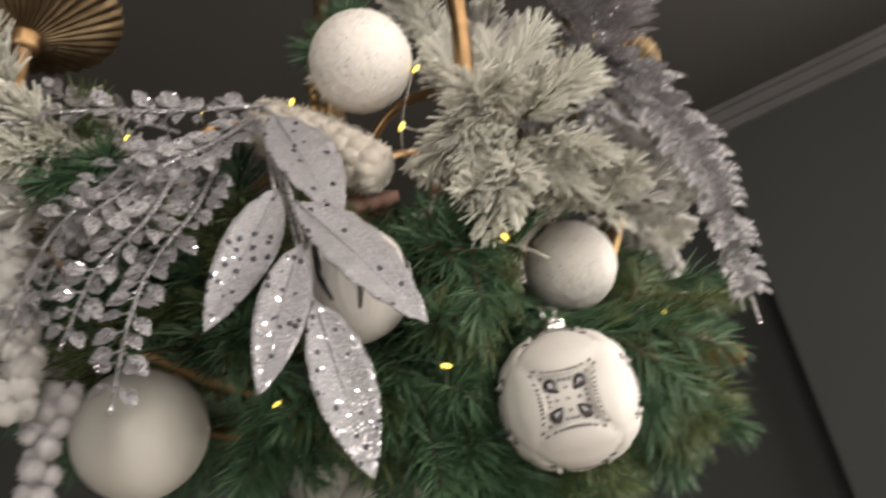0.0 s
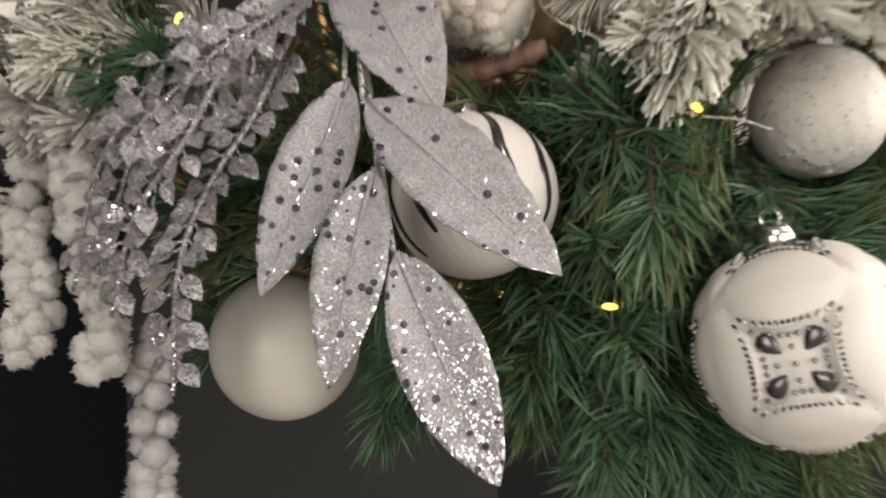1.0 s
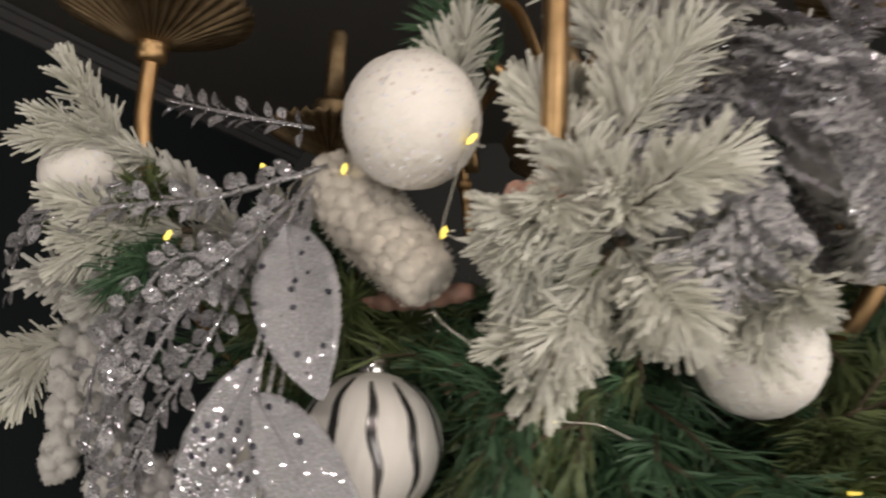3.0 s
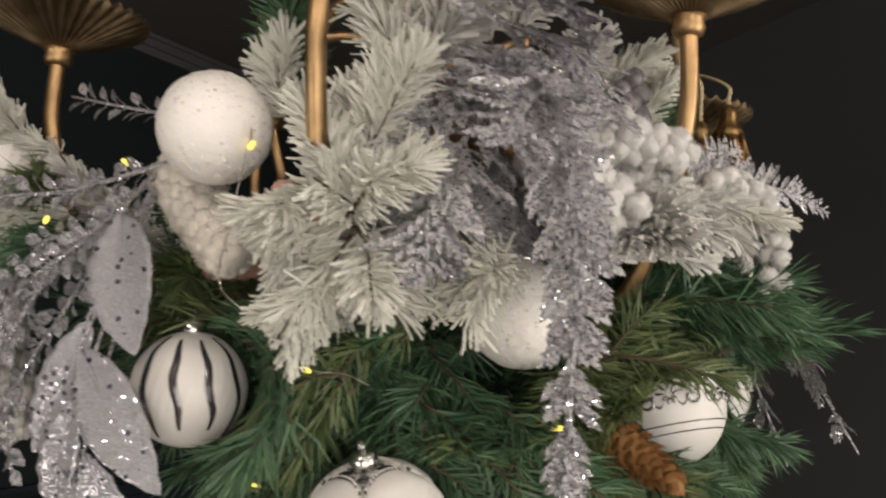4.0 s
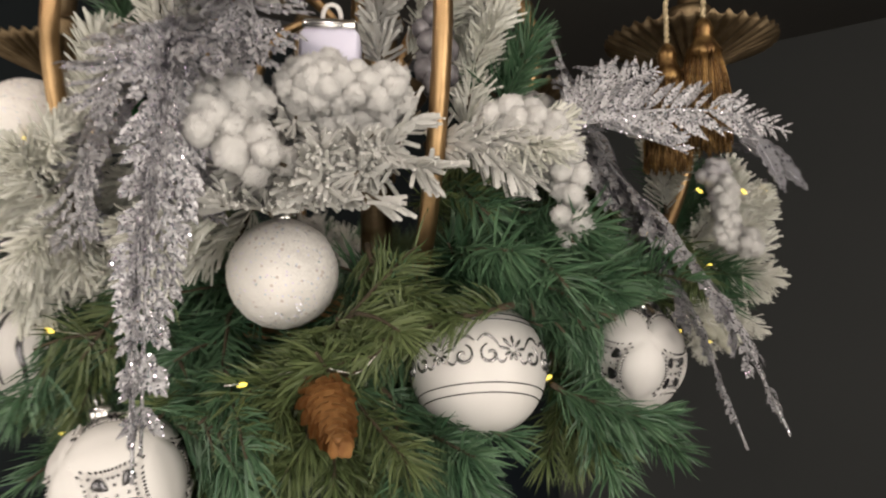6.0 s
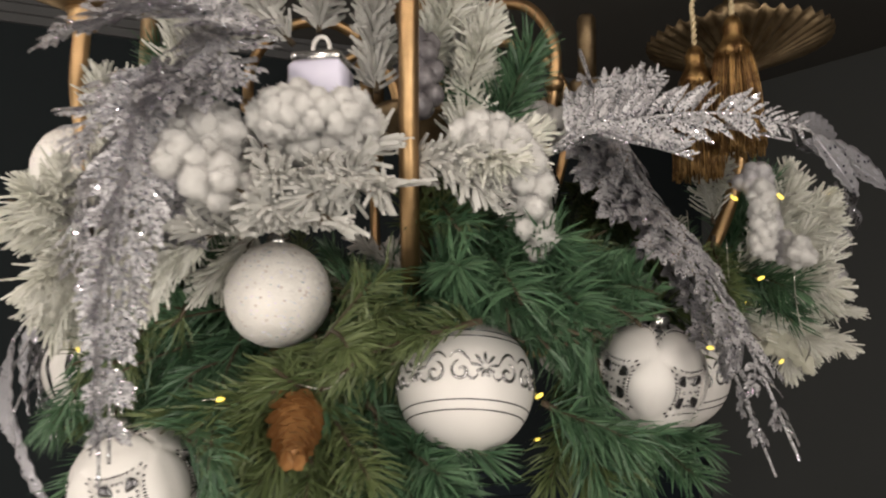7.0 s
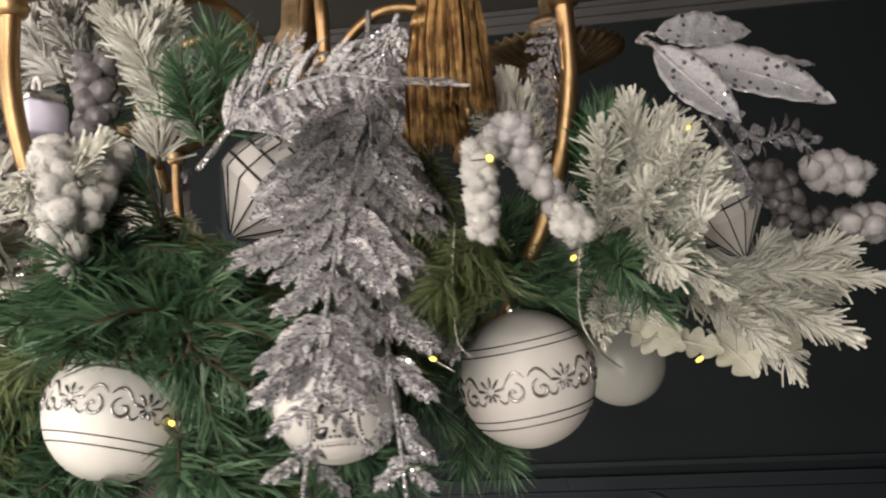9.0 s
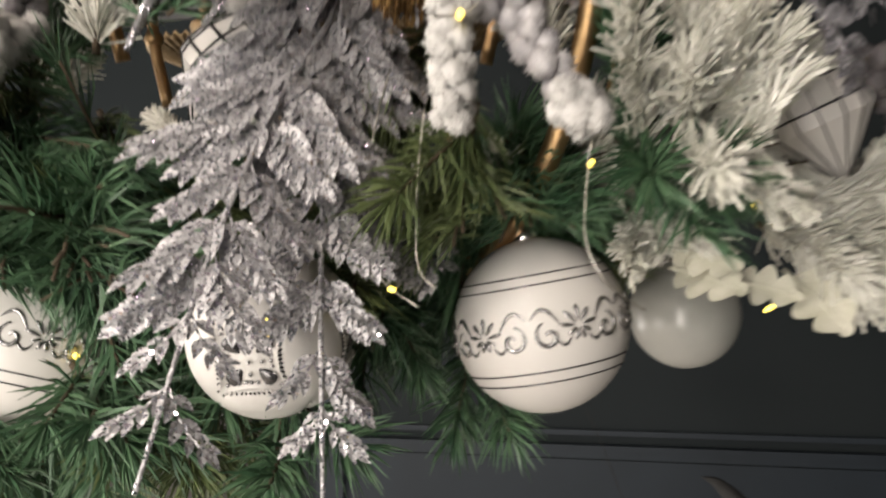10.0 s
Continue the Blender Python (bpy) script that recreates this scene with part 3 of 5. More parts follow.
def fern(points, width=0.055, pairs=18, thick=1.0, label="", hang=0.25, face=None, parted=True, simple=False):
    """A silver glitter fern along a line: side fronds with small jagged teeth."""
    rng = rng_next()
    line = curve(points, 40)
    ok = is_free(line)
    if parted and not ok[8:].all():
        line = line[: int(np.argmin(ok[8:])) + 8]
        if len(line) < 15:
            return
    top = len(line) - 1
    th = thing("silver_fern", tuple(line[0]), label or "silver glitter plastic fern spray with jagged leaflets", "fern spray", "silver glitter ferns")
    stem = Bag()
    tube(stem, line, np.linspace(0.0022, 0.001, top + 1), 6)
    part("stem", stem.mesh(M_SILVER), th)
    t = np.gradient(line, axis=0)
    mid = line[top // 2]
    face = unit(face if face is not None else (mid[0], mid[1], 0.35))
    for k in range(pairs):
        u = 0.06 + 0.92 * k / pairs
        i = int(u * top)
        d = unit(t[i])
        s = unit(np.cross(d, face))
        for sgn in (-1, 1):
            size = width * (0.45 + 0.8 * math.sin(math.pi * min(1, 0.25 + 0.75 * u)) ** 0.7) * rng.uniform(0.75, 1.15) * (1 - 0.55 * u)
            way = unit(d * rng.uniform(0.75, 1.0) + sgn * s * rng.uniform(0.8, 1.0) + face * rng.uniform(-0.1, 0.22) + np.array((0, 0, -0.6 * hang)))
            rib = arc(line[i], line[i] + way * size, d * size * 0.12, 8)
            if parted and not is_free(rib[[0, 4, 7]]).all():
                continue
            leaves = Bag()
            if simple:
                leaflet(leaves, line[i], way, face + rng.normal(0, 0.25, 3), size, size * 0.22, 0.16, steps=7, notch=0.22)
                part("frond", leaves.mesh(M_SILVER, False), th)
                continue
            tube(leaves, rib, 0.0007, 4, False)
            nn = unit(face + rng.normal(0, 0.2, 3))
            for j in range(1, 8):
                uu = j / 8
                q = unit(rib[j] - rib[j - 1])
                if j % 2 == 0 and size < 0.03:
                    continue
                ss = np.cross(q, nn)
                for g in (-1, 1):
                    L = max(0.0085, size * 0.36 * (1 - 0.45 * uu) * rng.uniform(0.8, 1.15) * thick)
                    leaflet(leaves, rib[j], q * 1.05 + g * ss * rng.uniform(0.6, 0.9) + rng.normal(0, 0.07, 3), nn + rng.normal(0, 0.08, 3), L, L * 0.46, 0.12, steps=4)
            leaflet(leaves, rib[-1], unit(rib[-1] - rib[-2]), nn, max(0.012, size * 0.38), max(0.005, size * 0.17), steps=4)
            part("frond", leaves.mesh(M_SILVER, False), th)


def big_leaf(parent, base, tip, normal, width, bend=0.05, curl=0.12):
    """A long glittered leaf blade with a midrib and thickness."""
    base, tip = np.asarray(base, float), np.asarray(tip, float)
    d = unit(tip - base)
    L = np.linalg.norm(tip - base)
    n = unit(np.asarray(normal, float) - d * (np.asarray(normal, float) @ d))
    s = np.cross(d, n)
    v, f = [], []
    rows, cols = 22, 9
    rng = rng_next()
    ph = rng.uniform(0, 6)
    for layer in (0, 1):
        for i in range(rows + 1):
            u = i / rows
            w = width / 2 * max(0.02, (math.sin(math.pi * u**0.9)) ** 0.75 * (1 - 0.12 * u))
            c = base + d * L * u + n * (bend * L * math.sin(math.pi * u)) + s * 0.02 * L * math.sin(3 * u + ph)
            for j in range(cols):
                x = 2 * j / (cols - 1) - 1
                edge = 0.0012 * math.sin(u * 40 + ph + x * 2) * abs(x)
                v.append(c + s * w * x + n * (curl * w * x * x - 0.10 * w * (1 - abs(x)) + edge) - n * 0.0012 * layer)
    m = (rows + 1) * cols
    for i in range(rows):
        for j in range(cols - 1):
            o = i * cols + j
            f.append((o, o + cols, o + cols + 1, o + 1))
            f.append((m + o, m + o + 1, m + o + cols + 1, m + o + cols))
        for j in (0, cols - 1):
            o = i * cols + j
            q = (o, o + cols, m + o + cols, m + o)
            f.append(q[::-1] if j == 0 else q)
    b = Bag()
    b.add(v, f)
    tube(b, [base + d * L * u + n * (bend * L * math.sin(math.pi * u) - 0.05 * width * math.sin(math.pi * u)) + s * 0.02 * L * math.sin(3 * u + ph) for u in np.linspace(0, 0.95, 14)], np.linspace(0.0014, 0.0004, 14), 6)
    part("leaf", b.mesh(M_LEAF), parent)


def leaf_spray(root, leaves, label):
    """leaves: rows of base, tip, normal, width."""
    th = thing("leaf_spray", tuple(root), label, "leaf spray", "silver leaf sprays")
    b = Bag()
    for base, tip, normal, width in leaves:
        tube(b, arc(root, base, (0, 0, 0.004), 10), 0.0013, 6)
    part("stem", b.mesh(M_SILVER), th)
    for row in leaves:
        big_leaf(th, *row)
    return th


def drop_spray(points, pairs=14, size=0.016, label="silver glitter eucalyptus spray with small drop leaves"):
    """A hanging stem with pairs of small spoon-shaped leaves."""
    rng = rng_next()
    line = curve(points, 40)
    th = thing("drop_leaf_spray", tuple(line[0]), label, "leaf spray", "silver drop-leaf sprays")
    stem, leaves = Bag(), Bag()
    tube(stem, line, np.linspace(0.0020, 0.0011, 40), 6)
    t = np.gradient(line, axis=0)
    face = unit((line[20][0] - 0.02, line[20][1] - 0.10, 0.05))
    for k in range(pairs):
        i = int((0.1 + 0.88 * k / pairs) * 39)
        d = unit(t[i])
        s = unit(np.cross(d, face))
        for g in (-1, 1):
            way = unit(d * rng.uniform(0.5, 0.9) + g * s + face * rng.normal(0, 0.35))
            p = line[i] + way * size * 0.35
            tube(stem, [line[i], p], 0.0007, 4, False)
            L = size * rng.uniform(0.8, 1.2)
            leaves = Bag()
            leaflet(leaves, p, way, face + rng.normal(0, 0.35, 3), L, L * 0.68, 0.14, steps=6)
            part("leaf", leaves.mesh(M_DROP), th)
    part("stem", stem.mesh(M_DROP), th)
    return th


def lumps(bag, centres, radii, rng, rough=0.08):
    for c, r in zip(centres, radii):
        k = 1 + rng.normal(0, rough, len(SMALL))
        bag.add(np.asarray(c) + SMALL * r * k[:, None], SMALL_F)


def fuzz(bag, c, r, rng, count, size=0.0016):
    """Short soft spikes that stand off a ball."""
    d = rng.normal(0, 1, (count, 3))
    d /= np.linalg.norm(d, axis=1)[:, None]
    p = np.cross(d, rng.normal(0, 1, (count, 3)))
    p /= np.linalg.norm(p, axis=1)[:, None]
    q = np.cross(d, p)
    w = 0.0006
    base = np.asarray(c) + d * r * 0.96
    tip = base + (d + 0.5 * rng.normal(0, 0.5, (count, 3))) * (size * rng.uniform(0.5, 1.2, count))[:, None]
    v = np.stack([base + p * w, base - 0.5 * p * w + q * w, base - 0.5 * p * w - q * w, tip], 1).reshape(-1, 3)
    bag.add(v, [(4 * i + a, 4 * i + b, 4 * i + 3) for i in range(count) for a, b in ((0, 1), (1, 2), (2, 0))])


def berries(points, radius=0.0085, count=22, kind="white", fat=1.0):
    """A strand of berries crowded round a hanging stem."""
    rng = rng_next()
    line = curve(points, 40)
    mat, label = {"white": (M_BERRY, "snow-flocked white berry strand"), "grey": (M_GREYBERRY, "icy grey frosted berry strand"), "dark": (M_DARKBERRY, "dark icy berry cluster")}[kind]
    th = thing("berry_strand", tuple(line[0]), label, "berries", kind + " berry strands")
    b = Bag()
    tube(b, line, 0.0013, 6)
    part("stem", b.mesh(M_STEM), th)
    t = np.gradient(line, axis=0)
    for k in range(count):
        i = int((0.05 + 0.95 * (k + 0.5) / count) * 39)
        d, a, c = frame_of(t[i])
        w = k * 2.4
        r = radius * rng.uniform(0.82, 1.15)
        q = line[i] + (math.cos(w) * a + math.sin(w) * c) * radius * 0.72 * fat
        b = Bag()
        lumps(b, [q], [r], rng, 0.12 if kind == "white" else 0.06)
        if kind != "dark":
            fuzz(b, q, r, rng, 150 if kind == "white" else 110, 0.0023)
        part("berry", b.mesh(mat), th)
    return th


def berry_clump(c, half, count, radius):
    """A thick clump of flocked berries that fills an ellipsoid of those half sizes."""
    rng = rng_next()
    c = np.asarray(c, float)
    th = thing("berry_clump", tuple(c), "thick clump of snow-flocked white berries", "berries", "white berry clumps")
    for k in range(count):
        z = 1 - 2 * (k + 0.5) / count
        w = k * 2.39996
        d = np.array((math.sqrt(1 - z * z) * math.cos(w), math.sqrt(1 - z * z) * math.sin(w), z))
        q = c + d * np.asarray(half) * rng.uniform(0.72, 1.0)
        r = radius * rng.uniform(0.8, 1.2)
        b = Bag()
        lumps(b, [q], [r], rng, 0.12)
        fuzz(b, q, r, rng, 150, 0.0028)
        part("berry", b.mesh(M_BERRY), th)
    b = Bag()
    tube(b, arc(c, c * (0.6, 0.6, 1) - (0, 0, 0.03), (0, 0, 0.004), 8), 0.0016, 6)
    part("stem", b.mesh(M_STEM), th)
    return th


def pine_cone(base, tip, radius, label="brown natural pine cone among the needles"):
    rng = rng_next()
    base, tip = np.asarray(base, float), np.asarray(tip, float)
    d, a, b_ = frame_of(tip - base)
    L = np.linalg.norm(tip - base)
    th = thing("pine_cone", tuple(base), label, "pine cone", "brown pine cones")
    core = Bag()
    prof = [(radius * 0.75 * max(0.05, math.sin(math.pi * (0.1 + 0.9 * u))) ** 0.7, L * u) for u in np.linspace(0, 1, 12)]
    lathe(core, prof, at=base, axis=d, sides=16)
    part("core", core.mesh(M_CONE), th)
    n = 90
    one = None
    for k in range(n):
        u = (k + 0.5) / n
        w = k * 2.39996
        side = math.cos(w) * a + math.sin(w) * b_
        r = radius * max(0.2, math.sin(math.pi * (0.12 + 0.86 * u))) ** 0.7
        c = base + d * L * u + side * r * 0.6
        way = unit(side * (1.0 - 0.55 * u) + d * (0.35 + 0.8 * u))
        bg = Bag()
        leaflet(bg, c, way, d, radius * 0.75, radius * 0.62, -0.2, steps=4)
        part("scale", bg.mesh(M_CONE), th)
    return th


def plush_cone(base, tip, radius):
    """A pine cone covered with white plush: soft scales in rows."""
    rng = rng_next()
    base, tip = np.asarray(base, float), np.asarray(tip, float)
    d, a, b_ = frame_of(tip - base)
    L = np.linalg.norm(tip - base)
    th = thing("plush_cone", tuple(base), "cream plush pine cone ornament with soft overlapping scales", "cone ornament")
    core = Bag()
    lathe(core, [(radius * (0.45 + 0.5 * math.sin(math.pi * min(1, 0.2 + 0.72 * u))), L * u) for u in np.linspace(0, 1, 14)], at=base, axis=d, sides=24)
    part("core", core.mesh(M_PLUSH), th)
    for row in range(9):
        u = (row + 0.4) / 9
        r = radius * (0.5 + 0.5 * math.sin(math.pi * min(1, 0.2 + 0.72 * u)))
        for k in range(10):
            w = 2 * math.pi * (k + 0.5 * (row % 2)) / 10
            side = math.cos(w) * a + math.sin(w) * b_
            b = Bag()
            c = base + d * L * u + side * r * 0.82
            k2 = 1 + rng.normal(0, 0.06, len(SMALL))
            v = SMALL * k2[:, None]
            v = np.outer(v[:, 0] * L * 0.075, d) + np.outer(v[:, 1] * radius * 0.33, np.cross(side, d)) + np.outer(v[:, 2] * radius * 0.26, side)
            b.add(c + v, SMALL_F)
            fuzz(b, c + side * radius * 0.08, radius * 0.26, rng, 70, 0.0022)
            part("scale", b.mesh(M_PLUSH), th)
    return th


# ---- baubles ----
def on_ball(c, r, lon, lat, up=(0, 0, 1), front=(0, -1, 0)):
    """A point of a ball by longitude from its front and latitude."""
    z = unit(up)
    y = unit(np.asarray(front, float) - z * (np.asarray(front, float) @ z))
    x = np.cross(y, z)
    return np.asarray(c) + r * (math.cos(lat) * (math.sin(lon) * x + math.cos(lon) * y) + math.sin(lat) * z)


def cap_of(th, c, r, up=(0, 0, 1), mat=None):
    top = np.asarray(c) + unit(up) * r
    b = Bag()
    lathe(b, [(0.008, -0.0025), (0.0085, 0.002), (0.0075, 0.007), (0.003, 0.0085)], at=top, axis=up, sides=20, ripple=lambda i, w, q, h: (q * (1 + 0.06 * math.cos(10 * w)), h))
    part("cap", b.mesh(mat or M_CAP), th, "silver metal cap")
    d, a, b_ = frame_of(up)
    w = np.linspace(0, 2 * math.pi, 20)
    b = Bag()
    tube(b, top + unit(up) * 0.0115 + 0.0045 * (np.outer(np.cos(w), d) + np.outer(np.sin(w), a)), 0.0006, 5, False)
    part("ring", b.mesh(M_CAP), th)


def bauble(c, r, style, up=(0, 0, 1), front=(0, -1, 0), cap=True, label="", spin=0.0):
    rng = rng_next()
    c = np.asarray(c, float)
    labels = {"sugar": "white sugar-frosted round bauble with glitter grains", "scroll": "matt white bauble with silver scroll band and rings", "zebra": "white ribbed bauble with wavy gunmetal stripes",
              "doily": "white lace-relief bauble with silver beads and gems", "pearl": "plain pearl-white shiny round bauble", "glass": "pale frosted glass bauble", "green": "small shiny emerald green glass bauble"}
    th = thing("bauble", tuple(c), label or labels[style], "bauble", style + " baubles")
    b = Bag()
    if style == "sugar":
        k = 1 + np.array([0.016 * noise.noise(Vector(p * 9)) + 0.018 * noise.noise(Vector(p * 38)) for p in FINE])
        b.add(c + FINE * r * k[:, None], FINE_F)
        part("ball", b.mesh(M_SUGAR), th)
    elif style == "zebra":
        z = unit(up)
        y = unit(np.asarray(front, float) - z * (np.asarray(front, float) @ z))
        x = np.cross(y, z)
        m = np.stack([y, x, z], 0)
        lon, lat = np.arctan2(FINE[:, 1], FINE[:, 0]), np.arcsin(np.clip(FINE[:, 2], -1, 1))
        k = 1 + 0.010 * np.cos(lat) * np.cos(34 * (lon + 0.10 * np.sin(3 * lat)))
        b.add(c + (FINE * k[:, None] * r) @ m, FINE_F)
        part("ball", b.mesh(M_WHITE), th)
        for n in range(11):
            lon0 = 2 * math.pi * n / 11 + spin
            lo, hi = (-0.85, 1.1) if n % 2 else (-0.65, 1.02)
            us = np.linspace(0, 1, 26)
            v, f = [], []
            for i, u in enumerate(us):
                la = lo + (hi - lo) * u
                wid = 0.068 * math.sin(math.pi * min(1, 0.06 + 0.9 * u)) ** 0.6 / max(0.35, math.cos(la))
                ll = lon0 + 0.12 * la + 0.02 * math.sin(4 * la + 0.6) + 0.022 * math.sin(8 * la + 2 * n)
                for s in (-1, -0.4, 0.4, 1):
                    v.append(on_ball(c, r * (1.011 + 0.012 * (1 - s * s)), ll + s * wid, la, up, front))
            for i in range(25):
                for s in range(3):
                    o = i * 4 + s
                    f.append((o, o + 1, o + 5, o + 4))
            b = Bag()
            b.add(v, f)
            part("stripe", b.mesh(M_DARKLINE), th)
    elif style == "scroll":
        b.add(c + GLOBE * r, GLOBE_F)
        part("ball", b.mesh(M_WHITE), th)

        def line(pts, w):
            bb = Bag()
            tube(bb, np.array([on_ball(c, r * 1.002, lo, la, up, front) for lo, la in pts]), w, 6)
            return bb

        full = np.linspace(0, 2 * math.pi, 60)
        for la in (0.50, 0.62, -0.44, -0.58):
            part("ring_line", line([(w, la) for w in full], r * 0.010).mesh(M_DARKLINE), th)
        s = np.linspace(0, 1, 24)
        for n in range(6):
            w0 = 2 * math.pi * n / 6 + spin

            def tr(pts, w, piece="scroll"):
                bb = Bag()
                tube(bb, np.array([on_ball(c, r * 1.004, w0 + p, q, up, front) for p, q in pts]), w, 6)
                part(piece, bb.mesh(M_CHROME), th)

            # a flower with nine slim petals, the lower ones shorter
            for q in range(9):
                g = 2 * math.pi * q / 9 + math.pi / 2
                far = 0.22 if math.sin(g) > -0.3 else 0.15
                tr([(u * far * math.cos(g), u * far * math.sin(g)) for u in (0.22, 0.45, 0.7, 0.9, 1)], r * np.array((0.008, 0.02, 0.026, 0.018, 0.004)), "petal")
            for sg in (-1, 1):
                # a scroll on each side that curls inward, with a leaf over it
                tr([(sg * (0.335 + (0.02 + 0.13 * u) * math.cos(7.2 * u + 0.4)), -0.06 + (0.02 + 0.13 * u) * math.sin(7.2 * u + 0.4)) for u in s], r * (0.012 + 0.016 * np.sin(math.pi * s)))
                tr([(sg * (0.20 + 0.30 * u), 0.05 + 0.17 * math.sin(math.pi * u * 0.85)) for u in s], r * (0.008 + 0.016 * np.sin(math.pi * s)))
                tr([(sg * (0.10 + 0.16 * u), -0.10 - 0.07 * math.sin(math.pi * u)) for u in s], r * (0.006 + 0.014 * np.sin(math.pi * s)))
    elif style == "doily":
        z = unit(up)
        y = unit(np.asarray(front, float) - z * (np.asarray(front, float) @ z))
        x = np.cross(y, z)
        m = np.stack([x, y, z], 0)
        # six recessed star-shaped panels, smooth lobes round them
        v = FINE.copy()
        order = np.sort(np.abs(v), axis=1)
        lo_, hi_ = order[:, 0] / order[:, 2], order[:, 1] / order[:, 2]
        star = (((hi_ + lo_) / 2**0.5) ** 0.48 + ((hi_ - lo_) / 2**0.5) ** 0.48)
        step = np.clip((1.06 - star) / 0.12, 0, 1)
        lobe = np.clip((star - 1.1) / 0.75, 0, 1)
        k = 1 - 0.09 * step * step * (3 - 2 * step) + 0.03 * np.sin(math.pi * lobe)
        b.add(c + (v * k[:, None] * r) @ m, FINE_F)
        part("ball", b.mesh(M_WHITE), th)
        bead = solid(SMALL * r * 0.025, SMALL_F, M_CHROME)
        sides = [(y, x, z), (-y, x, z), (x, y, z), (-x, y, z), (z, x, y), (-z, x, y)]
        for n_, a_, b_ in sides:
            share("silver_bead", bead, th, c + n_ * r * 0.94)
            for q in range(8):
                w = math.pi / 4 * q
                share("silver_bead", bead, th, c + unit(n_ + (0.16 + 0.36 * (q % 2)) * (math.cos(w) * a_ + math.sin(w) * b_)) * r * 0.942)
            rim = Bag()
            for q in range(72):
                w = 2 * math.pi * q / 72
                k4 = (1 / (abs(math.cos(w + math.pi / 4)) ** 0.48 + abs(math.sin(w + math.pi / 4)) ** 0.48)) ** (1 / 0.48)
                side = math.cos(w) * a_ + math.sin(w) * b_
                rim.add(c + unit(n_ + 1.06 * k4 * side) * r * 1.0 + SMALL * r * 0.020, SMALL_F)
                if q % 3 == 0:
                    share("silver_bead", bead, th, c + unit(n_ + 0.82 * k4 * side) * r * 0.94)
            part("beaded_rim", rim.mesh(M_WHITE), th)
            lace = Bag()
            for q in range(48):
                w = 2 * math.pi * (q + 0.5) / 48
                k4 = (1 / (abs(math.cos(w + math.pi / 4)) ** 0.48 + abs(math.sin(w + math.pi / 4)) ** 0.48)) ** (1 / 0.48)
                side = math.cos(w) * a_ + math.sin(w) * b_
                e = unit(n_ + 1.13 * k4 * side)
                t1 = unit(side - e * (side @ e))
                t2 = np.cross(e, t1)
                lace.add(c + e * r * 1.006 + np.outer(SMALL[:, 0] * r * 0.036, t1) + np.outer(SMALL[:, 1] * r * 0.015, t2) + np.outer(SMALL[:, 2] * r * 0.012, e), SMALL_F)
            tagged(part("lace_band", lace.mesh(M_DARKLINE), th, "band of dark lace slits"), kind="stuff")
            for q in range(4):
                w = math.pi / 2 * q + math.pi / 4
                side = math.cos(w) * a_ + math.sin(w) * b_
                e = unit(n_ + 0.28 * side)
                t1 = unit(math.cos(w) * a_ + math.sin(w) * b_)
                t2 = np.cross(e, t1)
                s_ = SMALL * r
                taper = 0.085 * (1 + 0.6 * SMALL[:, 0])
                gem = Bag()
                gem.add(c + e * r * 0.925 + np.outer(s_[:, 0] * 0.125, t1) + np.outer(s_[:, 1] * taper, t2) + np.outer(s_[:, 2] * 0.035, e), SMALL_F)
                part("gem", gem.mesh(M_DARKLINE), th, "dark silver drop gem")
    else:
        b.add(c + GLOBE * r, GLOBE_F)
        part("ball", b.mesh({"pearl": M_PEARL, "glass": M_GLASS, "green": M_EMERALD}[style]), th)
    if cap:
        cap_of(th, c, r * 0.985, up)
    return th


def faceted(c, r, h, axis=(0, 0, -1), label="white faceted drop ornament with silver lines"):
    """A lantern-shaped drop: chequered shoulder, pointed fluted end; axis towards the point."""
    c = np.asarray(c, float)
    th = thing("drop_ornament", tuple(c), label, "ornament", "faceted drop ornaments")
    prof = [(0.25 * r, -0.5 * h), (0.62 * r, -0.46 * h), (0.86 * r, -0.32 * h), (0.97 * r, -0.15 * h), (1.0 * r, 0.02 * h), (0.97 * r, 0.12 * h), (0.10 * r, 0.5 * h)]
    d, a, b_ = frame_of(axis)
    n = 16
    b = Bag()
    lathe(b, prof, at=c, axis=d, sides=n)
    part("body", b.mesh(M_WHITE, False), th)

    def spot(i, k, out=1.01):
        w = 2 * math.pi * k / n
        return c + prof[i][0] * out * (math.cos(w) * a + math.sin(w) * b_) + prof[i][1] * d

    for k in range(n):
        b = Bag()
        tube(b, [spot(i, k) for i in range(len(prof))], r * 0.016, 5)
        part("silver_line", b.mesh(M_DARKLINE), th)
    for i in (1, 2, 3, 4):
        b = Bag()
        tube(b, [spot(i, k) for k in range(n + 1)], r * 0.026, 5)
        part("silver_line", b.mesh(M_DARKLINE), th)
    cap_of(th, c, 0.5 * h, -d)
    return th


